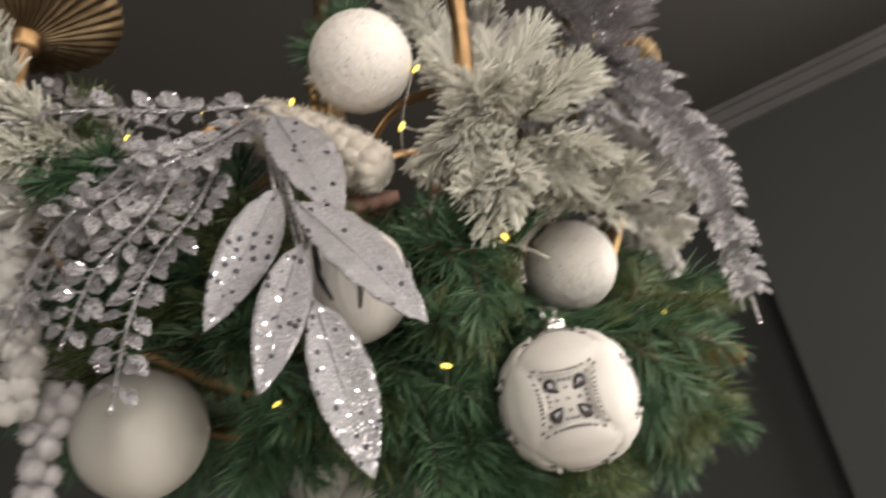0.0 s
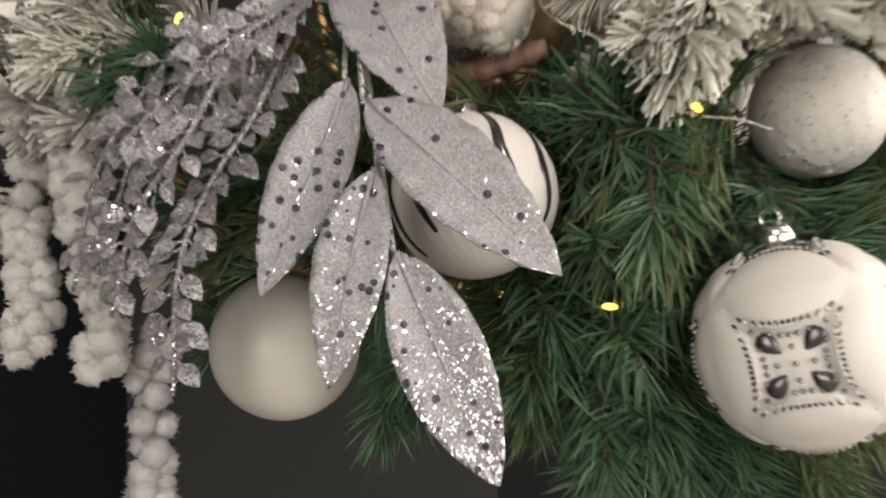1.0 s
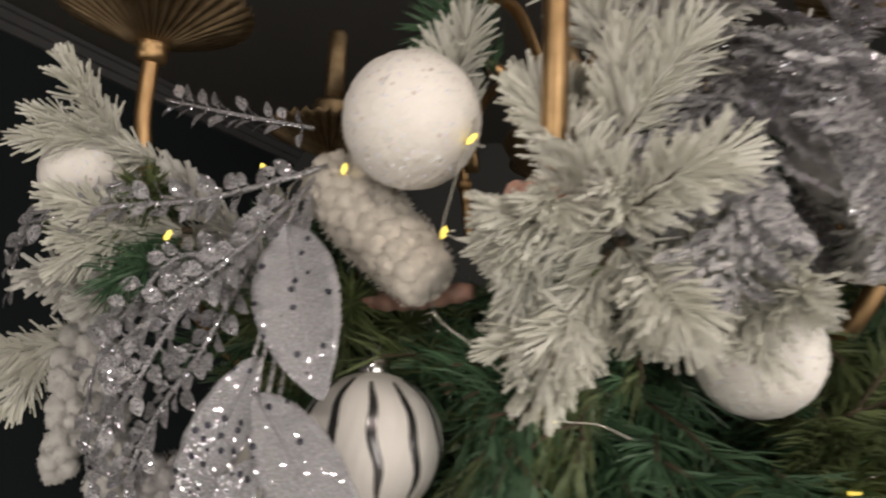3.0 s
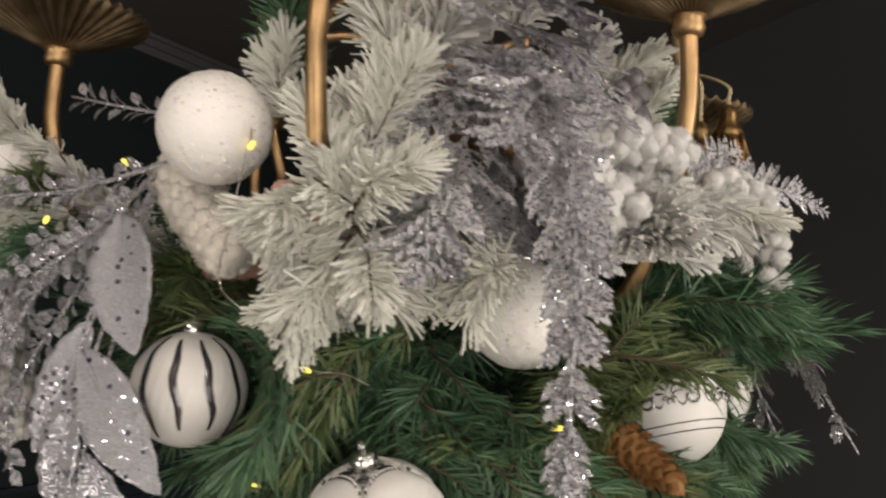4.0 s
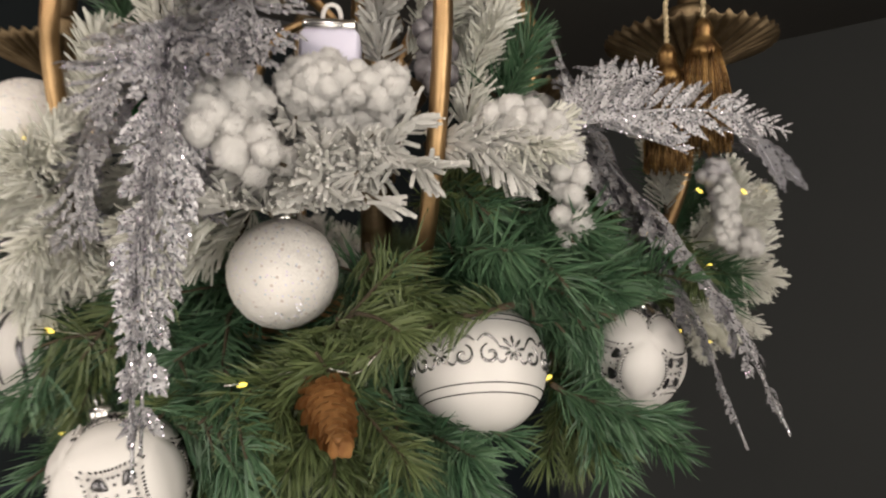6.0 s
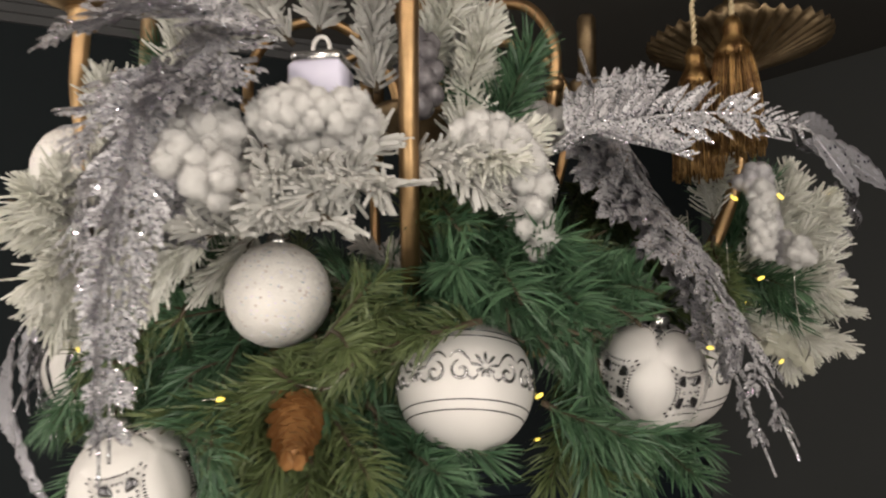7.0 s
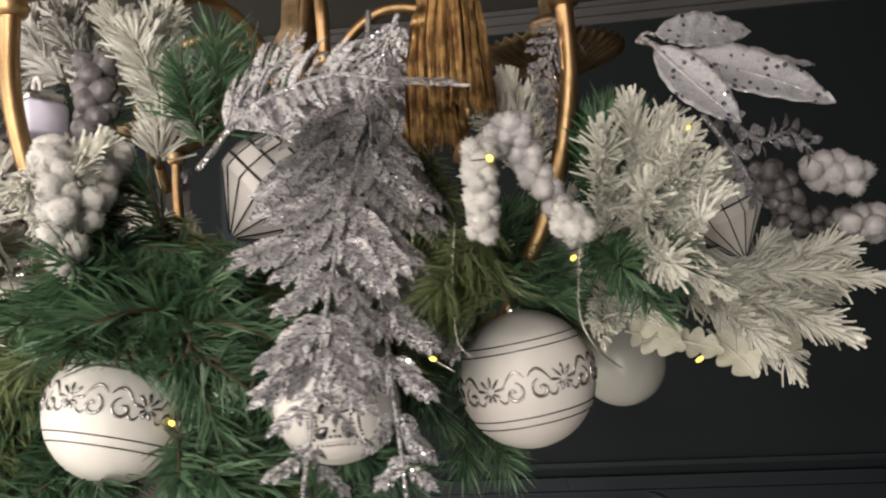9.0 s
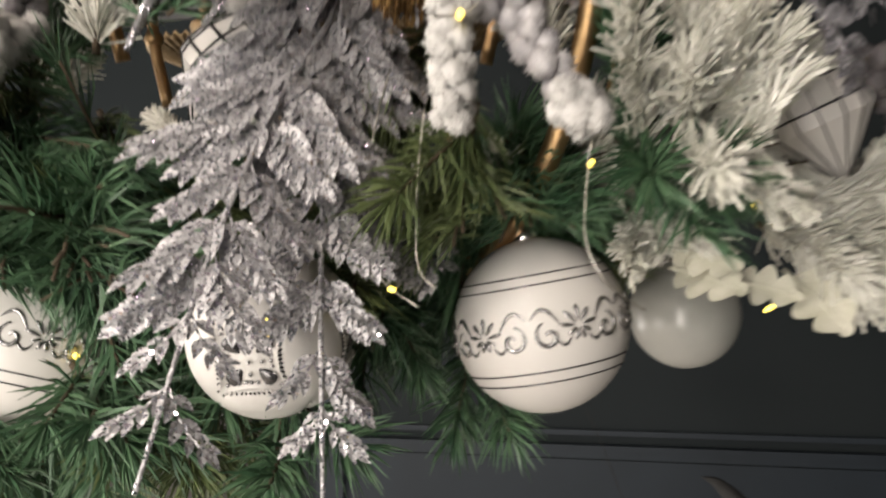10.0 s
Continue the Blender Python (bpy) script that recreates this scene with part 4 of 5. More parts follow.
def box_ornament(c, w, h, turn, label="lilac satin lantern ornament with a white hanging loop"):
    c = np.asarray(c, float)
    th = thing("lantern_ornament", tuple(c), label, "ornament")
    b = Bag()
    cuboid(b, c - (w / 2, w * 0.4, h / 2), c + (w / 2, w * 0.4, h / 2), turn, c, 0.003)
    part("body", b.mesh(M_LILAC), th)
    b = Bag()
    cuboid(b, c - (w * 0.46, w * 0.36, -h / 2), c + (w * 0.46, w * 0.36, h * 0.5 + 0.008), turn, c, 0.002)
    part("lid", b.mesh(M_CAP), th, "silver-grey lid")
    t = np.linspace(0, math.pi, 16)
    u = np.array((math.cos(radians(turn)), math.sin(radians(turn)), 0))
    pts = [c + u * 0.0065 * math.cos(x) + np.array((0, 0, h / 2 + 0.014 + 0.009 * math.sin(x))) for x in t]
    b = Bag()
    tube(b, [pts[0] - (0, 0, 0.008)] + pts + [pts[-1] - (0, 0, 0.008)], 0.0018, 8)
    part("loop", b.mesh(M_WHITE), th, "white hanging loop")
    return th


def led(p, wire=None):
    p = np.asarray(p, float)
    th = thing("fairy_light", tuple(p), "tiny warm yellow fairy light on silver wire", "fairy light", "fairy lights")
    b = Bag()
    rng = rng_next()
    d, a, c = frame_of(rng.normal(0, 1, 3))
    b.add(p + np.outer(SMALL[:, 2] * 0.0036, d) + np.outer(SMALL[:, 0] * 0.0019, a) + np.outer(SMALL[:, 1] * 0.0015, c), SMALL_F)
    part("bulb", b.mesh(M_LED), th)
    q = [np.asarray(w, float) for w in (wire or [p + rng.normal(0, 0.006, 3), p + rng.normal(0, 0.006, 3)])]
    b = Bag()
    tube(b, curve([q[0], p, q[1]] if len(q) == 2 else [p] + q, 16), 0.00055, 5)
    part("wire", b.mesh(M_WIRE), th)
    return th


def light_wire(points):
    th = thing("light_wire", tuple(points[0]), "thin silver fairy light wire looped through the needles", "wire", "fairy light wires")
    b = Bag()
    tube(b, curve(points, 40), 0.00045, 6)
    part("strand", b.mesh(M_WIRE), th)
    return th


def twig(a, b_, radius, label="wrinkled copper-brown bark twig"):
    th = thing("twig", tuple(a), label, "twig", "bark twigs")
    b = Bag()
    lathe(b, [(radius * (0.5 + 0.5 * math.sin(math.pi * (0.1 + 0.8 * u))) * (1 + 0.12 * math.sin(u * 37)), np.linalg.norm(np.subtract(b_, a)) * u) for u in np.linspace(0, 1, 30)], at=a, axis=np.subtract(b_, a), sides=12)
    part("bark", b.mesh(M_COPPER), th)
    return th


def lobed_leaf(base, tip, normal, width):
    """A cream frosted oak-like leaf with deep lobes."""
    base, tip = np.asarray(base, float), np.asarray(tip, float)
    d = unit(tip - base)
    L = np.linalg.norm(tip - base)
    n = unit(np.asarray(normal, float) - d * (np.asarray(normal, float) @ d))
    s = np.cross(d, n)
    th = thing("oak_leaf", tuple(base), "cream frosted lobed oak leaf", "leaf", "frosted oak leaves")
    rows = 36
    v, f = [], []
    for layer in (0, 1):
        for i in range(rows + 1):
            u = i / rows
            w = width / 2 * (math.sin(math.pi * u**0.8) ** 0.6 if 0 < u < 1 else 0.02) * (0.42 + 0.58 * abs(math.sin(u * 10.2 + 0.3)) ** 0.7)
            c = base + d * L * u + n * 0.06 * L * math.sin(math.pi * u)
            for x in (-1, -0.5, 0, 0.5, 1):
                v.append(c + s * w * x + n * (0.2 * w * x * x) - n * 0.001 * layer)
    m = (rows + 1) * 5
    for i in range(rows):
        for j in range(4):
            o = i * 5 + j
            f += [(o, o + 5, o + 6, o + 1), (m + o, m + o + 1, m + o + 6, m + o + 5)]
    b = Bag()
    b.add(v, f)
    part("blade", b.mesh(M_CREAM), th)
    b = Bag()
    tube(b, [base + d * L * u + n * (0.06 * L * math.sin(math.pi * u)) for u in np.linspace(-0.15, 0.9, 12)], np.linspace(0.0014, 0.0005, 12), 6)
    part("midrib", b.mesh(M_CREAM), th)
    return th

# ---- the dressing, round the ring ----
part_leaves((0.010, -0.214, 1.604), 0.036, (0.14, -0.76, 1.58), (0.241, -0.818, 1.58), (0.347, -0.659, 1.608), (-0.03, -0.708, 1.6), (-0.568, -0.423, 1.309), (-0.437, -0.403, 1.419))
part_leaves((0.155, -0.183, 1.534), 0.036, (0.241, -0.818, 1.58), (0.347, -0.659, 1.608), (0.28, -0.747, 1.576))
part_leaves((0.149, -0.184, 1.530), 0.020, (-0.167, -0.704, 1.59))
part_leaves((0.149, -0.184, 1.530), 0.030, (0.608, -0.501, 1.612))
part_leaves((0.291, 0.067, 1.538), 0.050, (0.705, -0.415, 1.597), (0.659, -0.268, 1.572))
part_leaves((-0.201, -0.148, 1.549), 0.036, (-0.34, -0.613, 1.593), (-0.259, -0.711, 1.591), (-0.167, -0.704, 1.59))
part_leaves((-0.094, -0.227, 1.462), 0.046, (-0.568, -0.423, 1.309), (-0.437, -0.403, 1.419))
part_leaves((-0.177, 0.097, 1.522), 0.045, (-0.568, -0.423, 1.309), (-0.549, -0.447, 1.369), (-0.437, -0.403, 1.419))
part_leaves((0.171, 0.224, 1.561), 0.03, (-0.568, -0.423, 1.309), (-0.437, -0.403, 1.419))
part_leaves((-0.202, -0.175, 1.717), 0.036, (-0.32, -0.652, 1.598), (-0.424, -0.436, 1.51), (-0.167, -0.704, 1.59))
part_leaves((0.145, -0.061, 1.699), 0.04, (0.481, -0.577, 1.625), (0.608, -0.501, 1.612))
part_leaves((-0.216, -0.153, 1.650), 0.024, (-0.424, -0.436, 1.51), (-0.34, -0.613, 1.593))
part_leaves((-0.171, -0.132, 1.627), 0.018, (-0.424, -0.436, 1.51), (-0.32, -0.652, 1.598))
part_leaves((0.055, -0.270, 1.519), 0.016, (0.241, -0.818, 1.58), (-0.03, -0.708, 1.6))
part_leaves((0.254, 0.254, 1.531), 0.03, (0.726, -0.338, 1.586))
part_leaves((0.400, 0.222, 1.652), 0.026, (0.726, -0.338, 1.586), (0.659, -0.268, 1.572))
part_leaves((0.274, -0.104, 1.546), 0.034, (0.241, -0.818, 1.58), (0.347, -0.659, 1.608), (0.481, -0.577, 1.625), (0.705, -0.415, 1.597))
part_leaves((-0.094, -0.227, 1.462), 0.038, (0.28, -0.747, 1.576), (-0.167, -0.704, 1.59))
part_leaves((0.039, -0.212, 1.772), 0.022, (0.241, -0.818, 1.58), (0.347, -0.659, 1.608))
part_leaves((-0.006, -0.285, 1.705), 0.022, (-0.167, -0.704, 1.59), (-0.062, -0.708, 1.6), (0.28, -0.747, 1.576))
part_leaves((0.060, -0.268, 1.720), 0.020, (-0.167, -0.704, 1.59), (-0.062, -0.708, 1.6), (0.28, -0.747, 1.576), (0.347, -0.659, 1.608))
# the front arm of the chandelier stands free of the needles
for reach, height in ((0.300, 1.72), (0.294, 1.69), (0.280, 1.665), (0.262, 1.635)):
    part_leaves((0.04 + 0.2704 * reach, 0.04 - 0.9628 * reach, height), 0.011, (-0.062, -0.708, 1.6), (0.28, -0.747, 1.576), (0.347, -0.659, 1.608), (0.481, -0.577, 1.625))
for height in (1.80, 1.77, 1.74, 1.715):
    part_leaves((-0.150, -0.234, height), 0.011, (-0.32, -0.652, 1.598), (-0.259, -0.711, 1.591), (-0.167, -0.704, 1.59), (-0.062, -0.708, 1.6))
# the broad fern hangs in front of the boughs
for spot in ((0.285, -0.095, 1.670), (0.310, -0.120, 1.625), (0.332, -0.150, 1.580)):
    part_leaves(spot, 0.036, (0.347, -0.659, 1.608), (0.481, -0.577, 1.625), (0.608, -0.501, 1.612))
# baubles and ornaments
bauble((-0.202, -0.175, 1.717), 0.0375, "sugar", up=(0.35, 0.9, 0.3))
bauble((0.010, -0.214, 1.604), 0.0385, "sugar")
bauble((0.147, -0.196, 1.539), 0.048, "scroll", up=(-0.08, 0.34, 1), front=(0.25, -1, 0), spin=-0.27)
bauble((0.291, 0.067, 1.538), 0.054, "scroll", up=(-0.1, -0.12, 1), front=(0.75, -0.65, 0), spin=-0.38)
bauble((-0.204, -0.146, 1.544), 0.0385, "zebra", front=(-0.3, -0.95, 0))
bauble((-0.094, -0.227, 1.462), 0.0465, "doily", up=(-0.265, -0.11, 1), front=(-0.92, -0.38, 0))
bauble((0.271, -0.101, 1.543), 0.043, "doily", up=(0.2, -0.2, 1), front=(0.75, -0.65, 0))
bauble((-0.177, 0.097, 1.522), 0.052, "pearl", up=(0.5, 0.3, 0.8))
bauble((0.171, 0.224, 1.561), 0.038, "glass")
bauble((0.254, 0.254, 1.534), 0.043, "glass", up=(-0.4, 0.3, 0.85))
bauble((-0.351, 0.076, 1.718), 0.034, "sugar", up=(0.9, 0.2, 0.3))
faceted((0.145, -0.061, 1.699), 0.05, 0.098, axis=(-0.42, -0.50, -0.6))
faceted((0.389, 0.210, 1.669), 0.036, 0.098, axis=(0.24, 0.33, -0.91))
box_ornament((0.040, -0.211, 1.762), 0.042, 0.026, 5)
pine_cone((0.041, -0.242, 1.537), (0.068, -0.305, 1.505), 0.0165)
pine_cone((0.136, -0.140, 1.620), (0.147, -0.093, 1.625), 0.013, "small dark brown pine cone deep in needles")
plush_cone((-0.218, -0.086, 1.701), (-0.183, -0.168, 1.631), 0.0225)
twig((-0.193, -0.096, 1.625), (-0.152, -0.158, 1.630), 0.0075)
twig((-0.167, -0.222, 1.673), (-0.147, -0.253, 1.656), 0.009, "short copper-brown bark chip")
tassel((0.316, -0.040, 1.866), 0.110, 0.019, 0.048)
tassel((0.347, -0.048, 1.866), 0.115, 0.021, 0.027)

# large silver leaves that hang by the zebra bauble
leaf_spray((-0.229, -0.097, 1.700), [
    ((-0.270, -0.146, 1.588), (-0.295, -0.114, 1.498), (-0.55, -0.78, -0.05), 0.033),
    ((-0.271, -0.167, 1.538), (-0.282, -0.135, 1.458), (-0.6, -0.75, -0.1), 0.030),
    ((-0.273, -0.163, 1.568), (-0.221, -0.210, 1.489), (-0.5, -0.82, 0.1), 0.042),
    ((-0.266, -0.165, 1.505), (-0.217, -0.158, 1.416), (-0.55, -0.78, -0.1), 0.038),
    ((-0.256, -0.136, 1.659), (-0.240, -0.172, 1.567), (-0.5, -0.82, 0.1), 0.049),
], "silver glitter leaf spray with dark sequins, hanging down")
# small drop leaves beside them
drop_spray([(-0.261, -0.098, 1.651), (-0.300, -0.095, 1.610), (-0.320, -0.093, 1.570), (-0.331, -0.064, 1.545), (-0.333, -0.038, 1.505)], 19, 0.0135)
drop_spray([(-0.264, -0.092, 1.642), (-0.288, -0.096, 1.589), (-0.306, -0.086, 1.555), (-0.317, -0.078, 1.517), (-0.311, -0.054, 1.467)], 20, 0.0135)
drop_spray([(-0.267, -0.067, 1.648), (-0.300, -0.068, 1.645), (-0.320, -0.058, 1.619), (-0.336, -0.022, 1.582), (-0.338, 0.009, 1.528)], 18, 0.0135)
drop_spray([(-0.226, -0.108, 1.703), (-0.289, -0.072, 1.681), (-0.338, -0.027, 1.678), (-0.386, 0.043, 1.673)], 23, 0.0135)
drop_spray([(-0.234, -0.099, 1.692), (-0.278, -0.104, 1.642), (-0.306, -0.090, 1.617), (-0.335, -0.047, 1.583)], 18, 0.0135)
drop_spray([(-0.246, -0.089, 1.684), (-0.284, -0.051, 1.643), (-0.314, -0.018, 1.604), (-0.326, 0.012, 1.536)], 18, 0.0135)
drop_spray([(-0.320, 0.013, 1.709), (-0.368, 0.051, 1.689), (-0.390, 0.075, 1.658), (-0.391, 0.100, 1.622)], 14, 0.0135)
drop_spray([(-0.196, 0.030, 1.771), (-0.252, 0.055, 1.779), (-0.303, 0.078, 1.788)], 10, 0.0135)
bauble((-0.106, -0.212, 1.714), 0.011, "green", cap=False)
bauble((-0.109, -0.201, 1.729), 0.009, "green", cap=False)
# berries on that side
berries([(-0.327, 0.022, 1.663), (-0.334, 0.032, 1.609), (-0.327, 0.029, 1.563), (-0.318, 0.023, 1.520), (-0.319, 0.033, 1.491)], 0.0085, 34)
berries([(-0.342, 0.089, 1.648), (-0.347, 0.075, 1.580), (-0.345, 0.062, 1.537), (-0.348, 0.062, 1.505)], 0.0085, 26)
berries([(-0.280, 0.033, 1.522), (-0.287, 0.049, 1.489), (-0.280, 0.060, 1.437), (-0.287, 0.074, 1.409)], 0.0085, 24, "grey")
berries([(-0.360, 0.113, 1.651), (-0.338, 0.067, 1.665), (-0.315, 0.033, 1.641)], 0.009, 14, "dark")

# frosted sprigs round the copper chip
pine((-0.122, -0.240, 1.651), (-0.154, -0.237, 1.734), "frost", 0.0, 2, 0.034, 1.2, 0.2)
pine((-0.122, -0.240, 1.651), (-0.108, -0.239, 1.759), "frost", 0.0, 2, 0.034)
pine((-0.121, -0.252, 1.654), (-0.176, -0.237, 1.650), "frost", 0.0, 2, 0.034, 1.2, 0.2)
pine((-0.126, -0.249, 1.644), (-0.158, -0.246, 1.574), "frost", 0.008, 2, 0.034, 1.2, 0.2)
pine((-0.123, -0.251, 1.650), (-0.102, -0.275, 1.592), "frost", 0.006, 2, 0.034)
pine((-0.131, -0.259, 1.655), (-0.130, -0.306, 1.674), "frost", 0.0, 2, 0.032)
pine((-0.129, -0.223, 1.635), (-0.166, -0.244, 1.582), "frost", 0.0, 1, 0.03, 1.3, 0.2)
pine((-0.144, -0.131, 1.739), (-0.163, -0.128, 1.785), "frost", 0.0, 2)
pine((-0.132, -0.140, 1.767), (-0.153, -0.115, 1.821), "green", 0.0, 3)
pine((-0.087, -0.206, 1.766), (-0.106, -0.165, 1.864), "frost", 0.0, 2, 0.045)
pine((-0.073, -0.212, 1.766), (-0.048, -0.210, 1.827), "snow", 0.0, 2, 0.045)
pine((-0.300, 0.042, 1.726), (-0.382, 0.054, 1.751), "frost", 0.0, 3)
pine((-0.286, 0.058, 1.722), (-0.328, -0.003, 1.664), "olive", 0.0, 3)
pine((-0.286, -0.009, 1.672), (-0.356, 0.003, 1.661), "frost", 0.0, 3)
pine((-0.289, -0.018, 1.665), (-0.316, -0.029, 1.639), "green", 0.0, 2)
pine((-0.318, 0.041, 1.658), (-0.355, 0.049, 1.631), "snow", 0.0, 2)
pine((-0.331, 0.090, 1.610), (-0.382, 0.110, 1.576), "frost", 0.0, 3)

# silver ferns that hang at the front
fern([(-0.059, -0.258, 1.774), (-0.035, -0.316, 1.723), (-0.030, -0.343, 1.656), (-0.033, -0.352, 1.592), (-0.033, -0.347, 1.487)], 0.032, 26, hang=0.95, face=(-0.82, -0.5, 0.1), parted=False)
fern([(-0.029, -0.278, 1.755), (-0.078, -0.297, 1.697), (-0.096, -0.297, 1.656), (-0.091, -0.295, 1.613)], 0.042, 11)
fern([(-0.018, -0.263, 1.776), (-0.066, -0.264, 1.753), (-0.107, -0.255, 1.703), (-0.116, -0.257, 1.644)], 0.042, 11)
fern([(-0.038, -0.257, 1.795), (0.007, -0.292, 1.763), (0.011, -0.310, 1.709), (-0.001, -0.312, 1.663)], 0.034, 10)
fern([(0.034, -0.265, 1.776), (-0.015, -0.297, 1.792), (-0.058, -0.315, 1.785), (-0.102, -0.332, 1.765)], 0.05, 18, hang=0.0)
fern([(0.017, -0.267, 1.764), (-0.020, -0.303, 1.744), (-0.050, -0.327, 1.719), (-0.068, -0.339, 1.691)], 0.05, 16)
fern([(-0.017, -0.292, 1.738), (-0.017, -0.317, 1.680), (-0.022, -0.322, 1.621), (-0.037, -0.317, 1.541)], 0.042, 20, hang=0.5)
fern([(-0.109, -0.228, 1.729), (-0.200, -0.202, 1.700), (-0.265, -0.167, 1.629), (-0.296, -0.142, 1.513), (-0.308, -0.135, 1.427)], 0.032, 22, hang=0.7)
fern([(0.185, -0.150, 1.705), (0.25, -0.147, 1.732), (0.33, -0.142, 1.737), (0.388, -0.142, 1.720)], 0.040, 30, hang=0.1, face=(-0.15, -0.9, 0.3), simple=True)
fern([(0.200, -0.148, 1.712), (0.245, -0.135, 1.752), (0.290, -0.125, 1.778)], 0.036, 22, hang=0.0, face=(-0.1, -0.9, 0.3), simple=True)
fern([(0.240, -0.150, 1.725), (0.300, -0.150, 1.705), (0.350, -0.155, 1.672)], 0.034, 22, hang=0.3, face=(-0.1, -0.9, 0.2), simple=True)
fern([(0.190, -0.155, 1.705), (0.225, -0.160, 1.668), (0.268, -0.165, 1.640)], 0.032, 18, hang=0.3, face=(-0.1, -0.9, 0.2), simple=True)
fern([(0.183, -0.181, 1.700), (0.256, -0.163, 1.681), (0.321, -0.163, 1.652)], 0.034, 20, simple=True, face=(-0.15, -0.9, 0.3))
fern([(0.272, -0.159, 1.574), (0.330, -0.132, 1.515), (0.363, -0.114, 1.453)], 0.036, 13, hang=0.5, face=(-0.15, -0.9, 0.3))
fern([(0.296, -0.190, 1.585), (0.342, -0.191, 1.532), (0.375, -0.198, 1.480)], 0.036, 14, hang=0.3, face=(-0.15, -0.9, 0.3))
fern([(0.200, -0.110, 1.722), (0.260, -0.100, 1.742), (0.325, -0.086, 1.742), (0.385, -0.076, 1.728)], 0.036, 26, hang=0.1, simple=True)
fern([(0.208, -0.180, 1.695), (0.262, -0.194, 1.637), (0.309, -0.187, 1.558), (0.357, -0.135, 1.449)], 0.055, 20, hang=0.3)
fern([(0.212, -0.178, 1.686), (0.287, -0.188, 1.627), (0.332, -0.191, 1.550), (0.378, -0.195, 1.476)], 0.05, 20, hang=0.3)
fern([(0.233, -0.172, 1.672), (0.281, -0.170, 1.647), (0.317, -0.161, 1.628)], 0.035, 13, hang=0.0)
fern([(-0.045, -0.262, 1.772), (-0.030, -0.318, 1.720), (-0.027, -0.340, 1.652), (-0.030, -0.346, 1.590), (-0.032, -0.340, 1.500)], 0.034, 22, hang=0.95, face=(0.75, -0.65, 0.1), parted=False)
fern([(-0.036, -0.256, 1.711), (-0.031, -0.270, 1.675), (-0.027, -0.280, 1.638)], 0.036, 12, parted=False)
# the broad fern that falls over the lace bauble
fern([(0.214, -0.010, 1.842), (0.249, -0.049, 1.730), (0.290, -0.103, 1.661), (0.332, -0.154, 1.583), (0.363, -0.194, 1.496)], 0.070, 13, hang=0.7, thick=1.4, parted=False)
fern([(0.228, -0.020, 1.800), (0.272, -0.064, 1.678), (0.320, -0.097, 1.581), (0.358, -0.118, 1.473)], 0.057, 10, hang=0.7, thick=1.45, parted=False)
fern([(0.265, -0.065, 1.618), (0.284, -0.042, 1.609), (0.302, -0.017, 1.614)], 0.022, 12, hang=0.0)
fern([(0.273, -0.057, 1.625), (0.302, -0.033, 1.586), (0.320, -0.024, 1.557)], 0.03, 12)
fern([(0.273, -0.030, 1.817), (0.252, -0.036, 1.781), (0.240, -0.048, 1.757)], 0.03, 12)
fern([(0.362, 0.061, 1.817), (0.348, 0.050, 1.771), (0.347, 0.054, 1.716)], 0.025, 12, hang=0.5)

# snowy sprigs and white berries above the front
pine((0.040, -0.234, 1.691), (0.010, -0.292, 1.695), "snow", 0.0, 3, 0.036)
pine((0.055, -0.250, 1.674), (0.039, -0.302, 1.651), "snow", 0.0, 2, 0.032)
pine((0.064, -0.250, 1.687), (0.110, -0.297, 1.641), "snow", 0.0, 3, 0.04)
pine((0.064, -0.250, 1.687), (0.127, -0.285, 1.661), "snow", 0.0, 2, 0.036)
pine((0.109, -0.220, 1.694), (0.167, -0.250, 1.693), "snow", 0.0, 3, 0.034)
pine((-0.012, -0.263, 1.646), (-0.062, -0.274, 1.616), "frost", 0.0, 3, 0.034)
pine((-0.003, -0.256, 1.647), (0.037, -0.312, 1.632), "snow", 0.0, 3, 0.034)
pine((0.036, -0.251, 1.665), (0.126, -0.266, 1.693), "snow", 0.004, 2, 0.036)
pine((0.043, -0.253, 1.658), (0.091, -0.301, 1.643), "snow", 0.004, 3, 0.036)
pine((-0.017, -0.232, 1.673), (-0.077, -0.242, 1.676), "frost", 0.0, 3, 0.034)
pine((-0.046, -0.224, 1.701), (-0.078, -0.267, 1.602), "frost", 0.0, 3, 0.034)
pine((0.141, -0.229, 1.697), (0.201, -0.240, 1.689), "frost", 0.0, 2, 0.03)
berries([(-0.027, -0.276, 1.721), (-0.015, -0.300, 1.702), (-0.004, -0.323, 1.679)], 0.0088, 22, fat=1.2)
berries([(-0.022, -0.275, 1.696), (-0.005, -0.292, 1.698), (0.003, -0.297, 1.711)], 0.009, 14, fat=1.1)
berries([(0.028, -0.274, 1.718), (0.057, -0.285, 1.716), (0.098, -0.279, 1.719)], 0.0088, 28, fat=1.2)
berry_clump((-0.006, -0.285, 1.705), (0.019, 0.016, 0.021), 30, 0.0088)
berry_clump((0.046, -0.272, 1.722), (0.022, 0.015, 0.014), 26, 0.0088)
berry_clump((0.082, -0.262, 1.716), (0.017, 0.014, 0.013), 20, 0.0085)
pine((0.087, -0.152, 1.775), (0.139, -0.155, 1.824), "frost", 0.0, 3, 0.032)
berries([(0.156, -0.233, 1.710), (0.183, -0.247, 1.705), (0.203, -0.251, 1.678), (0.208, -0.248, 1.624)], 0.0085, 26)
berries([(-0.010, -0.307, 1.697), (0.006, -0.312, 1.675), (0.036, -0.314, 1.662)], 0.010, 10, fat=1.2)
berries([(0.015, -0.263, 1.717), (0.055, -0.263, 1.702), (0.092, -0.255, 1.697)], 0.0085, 24, fat=1.1)
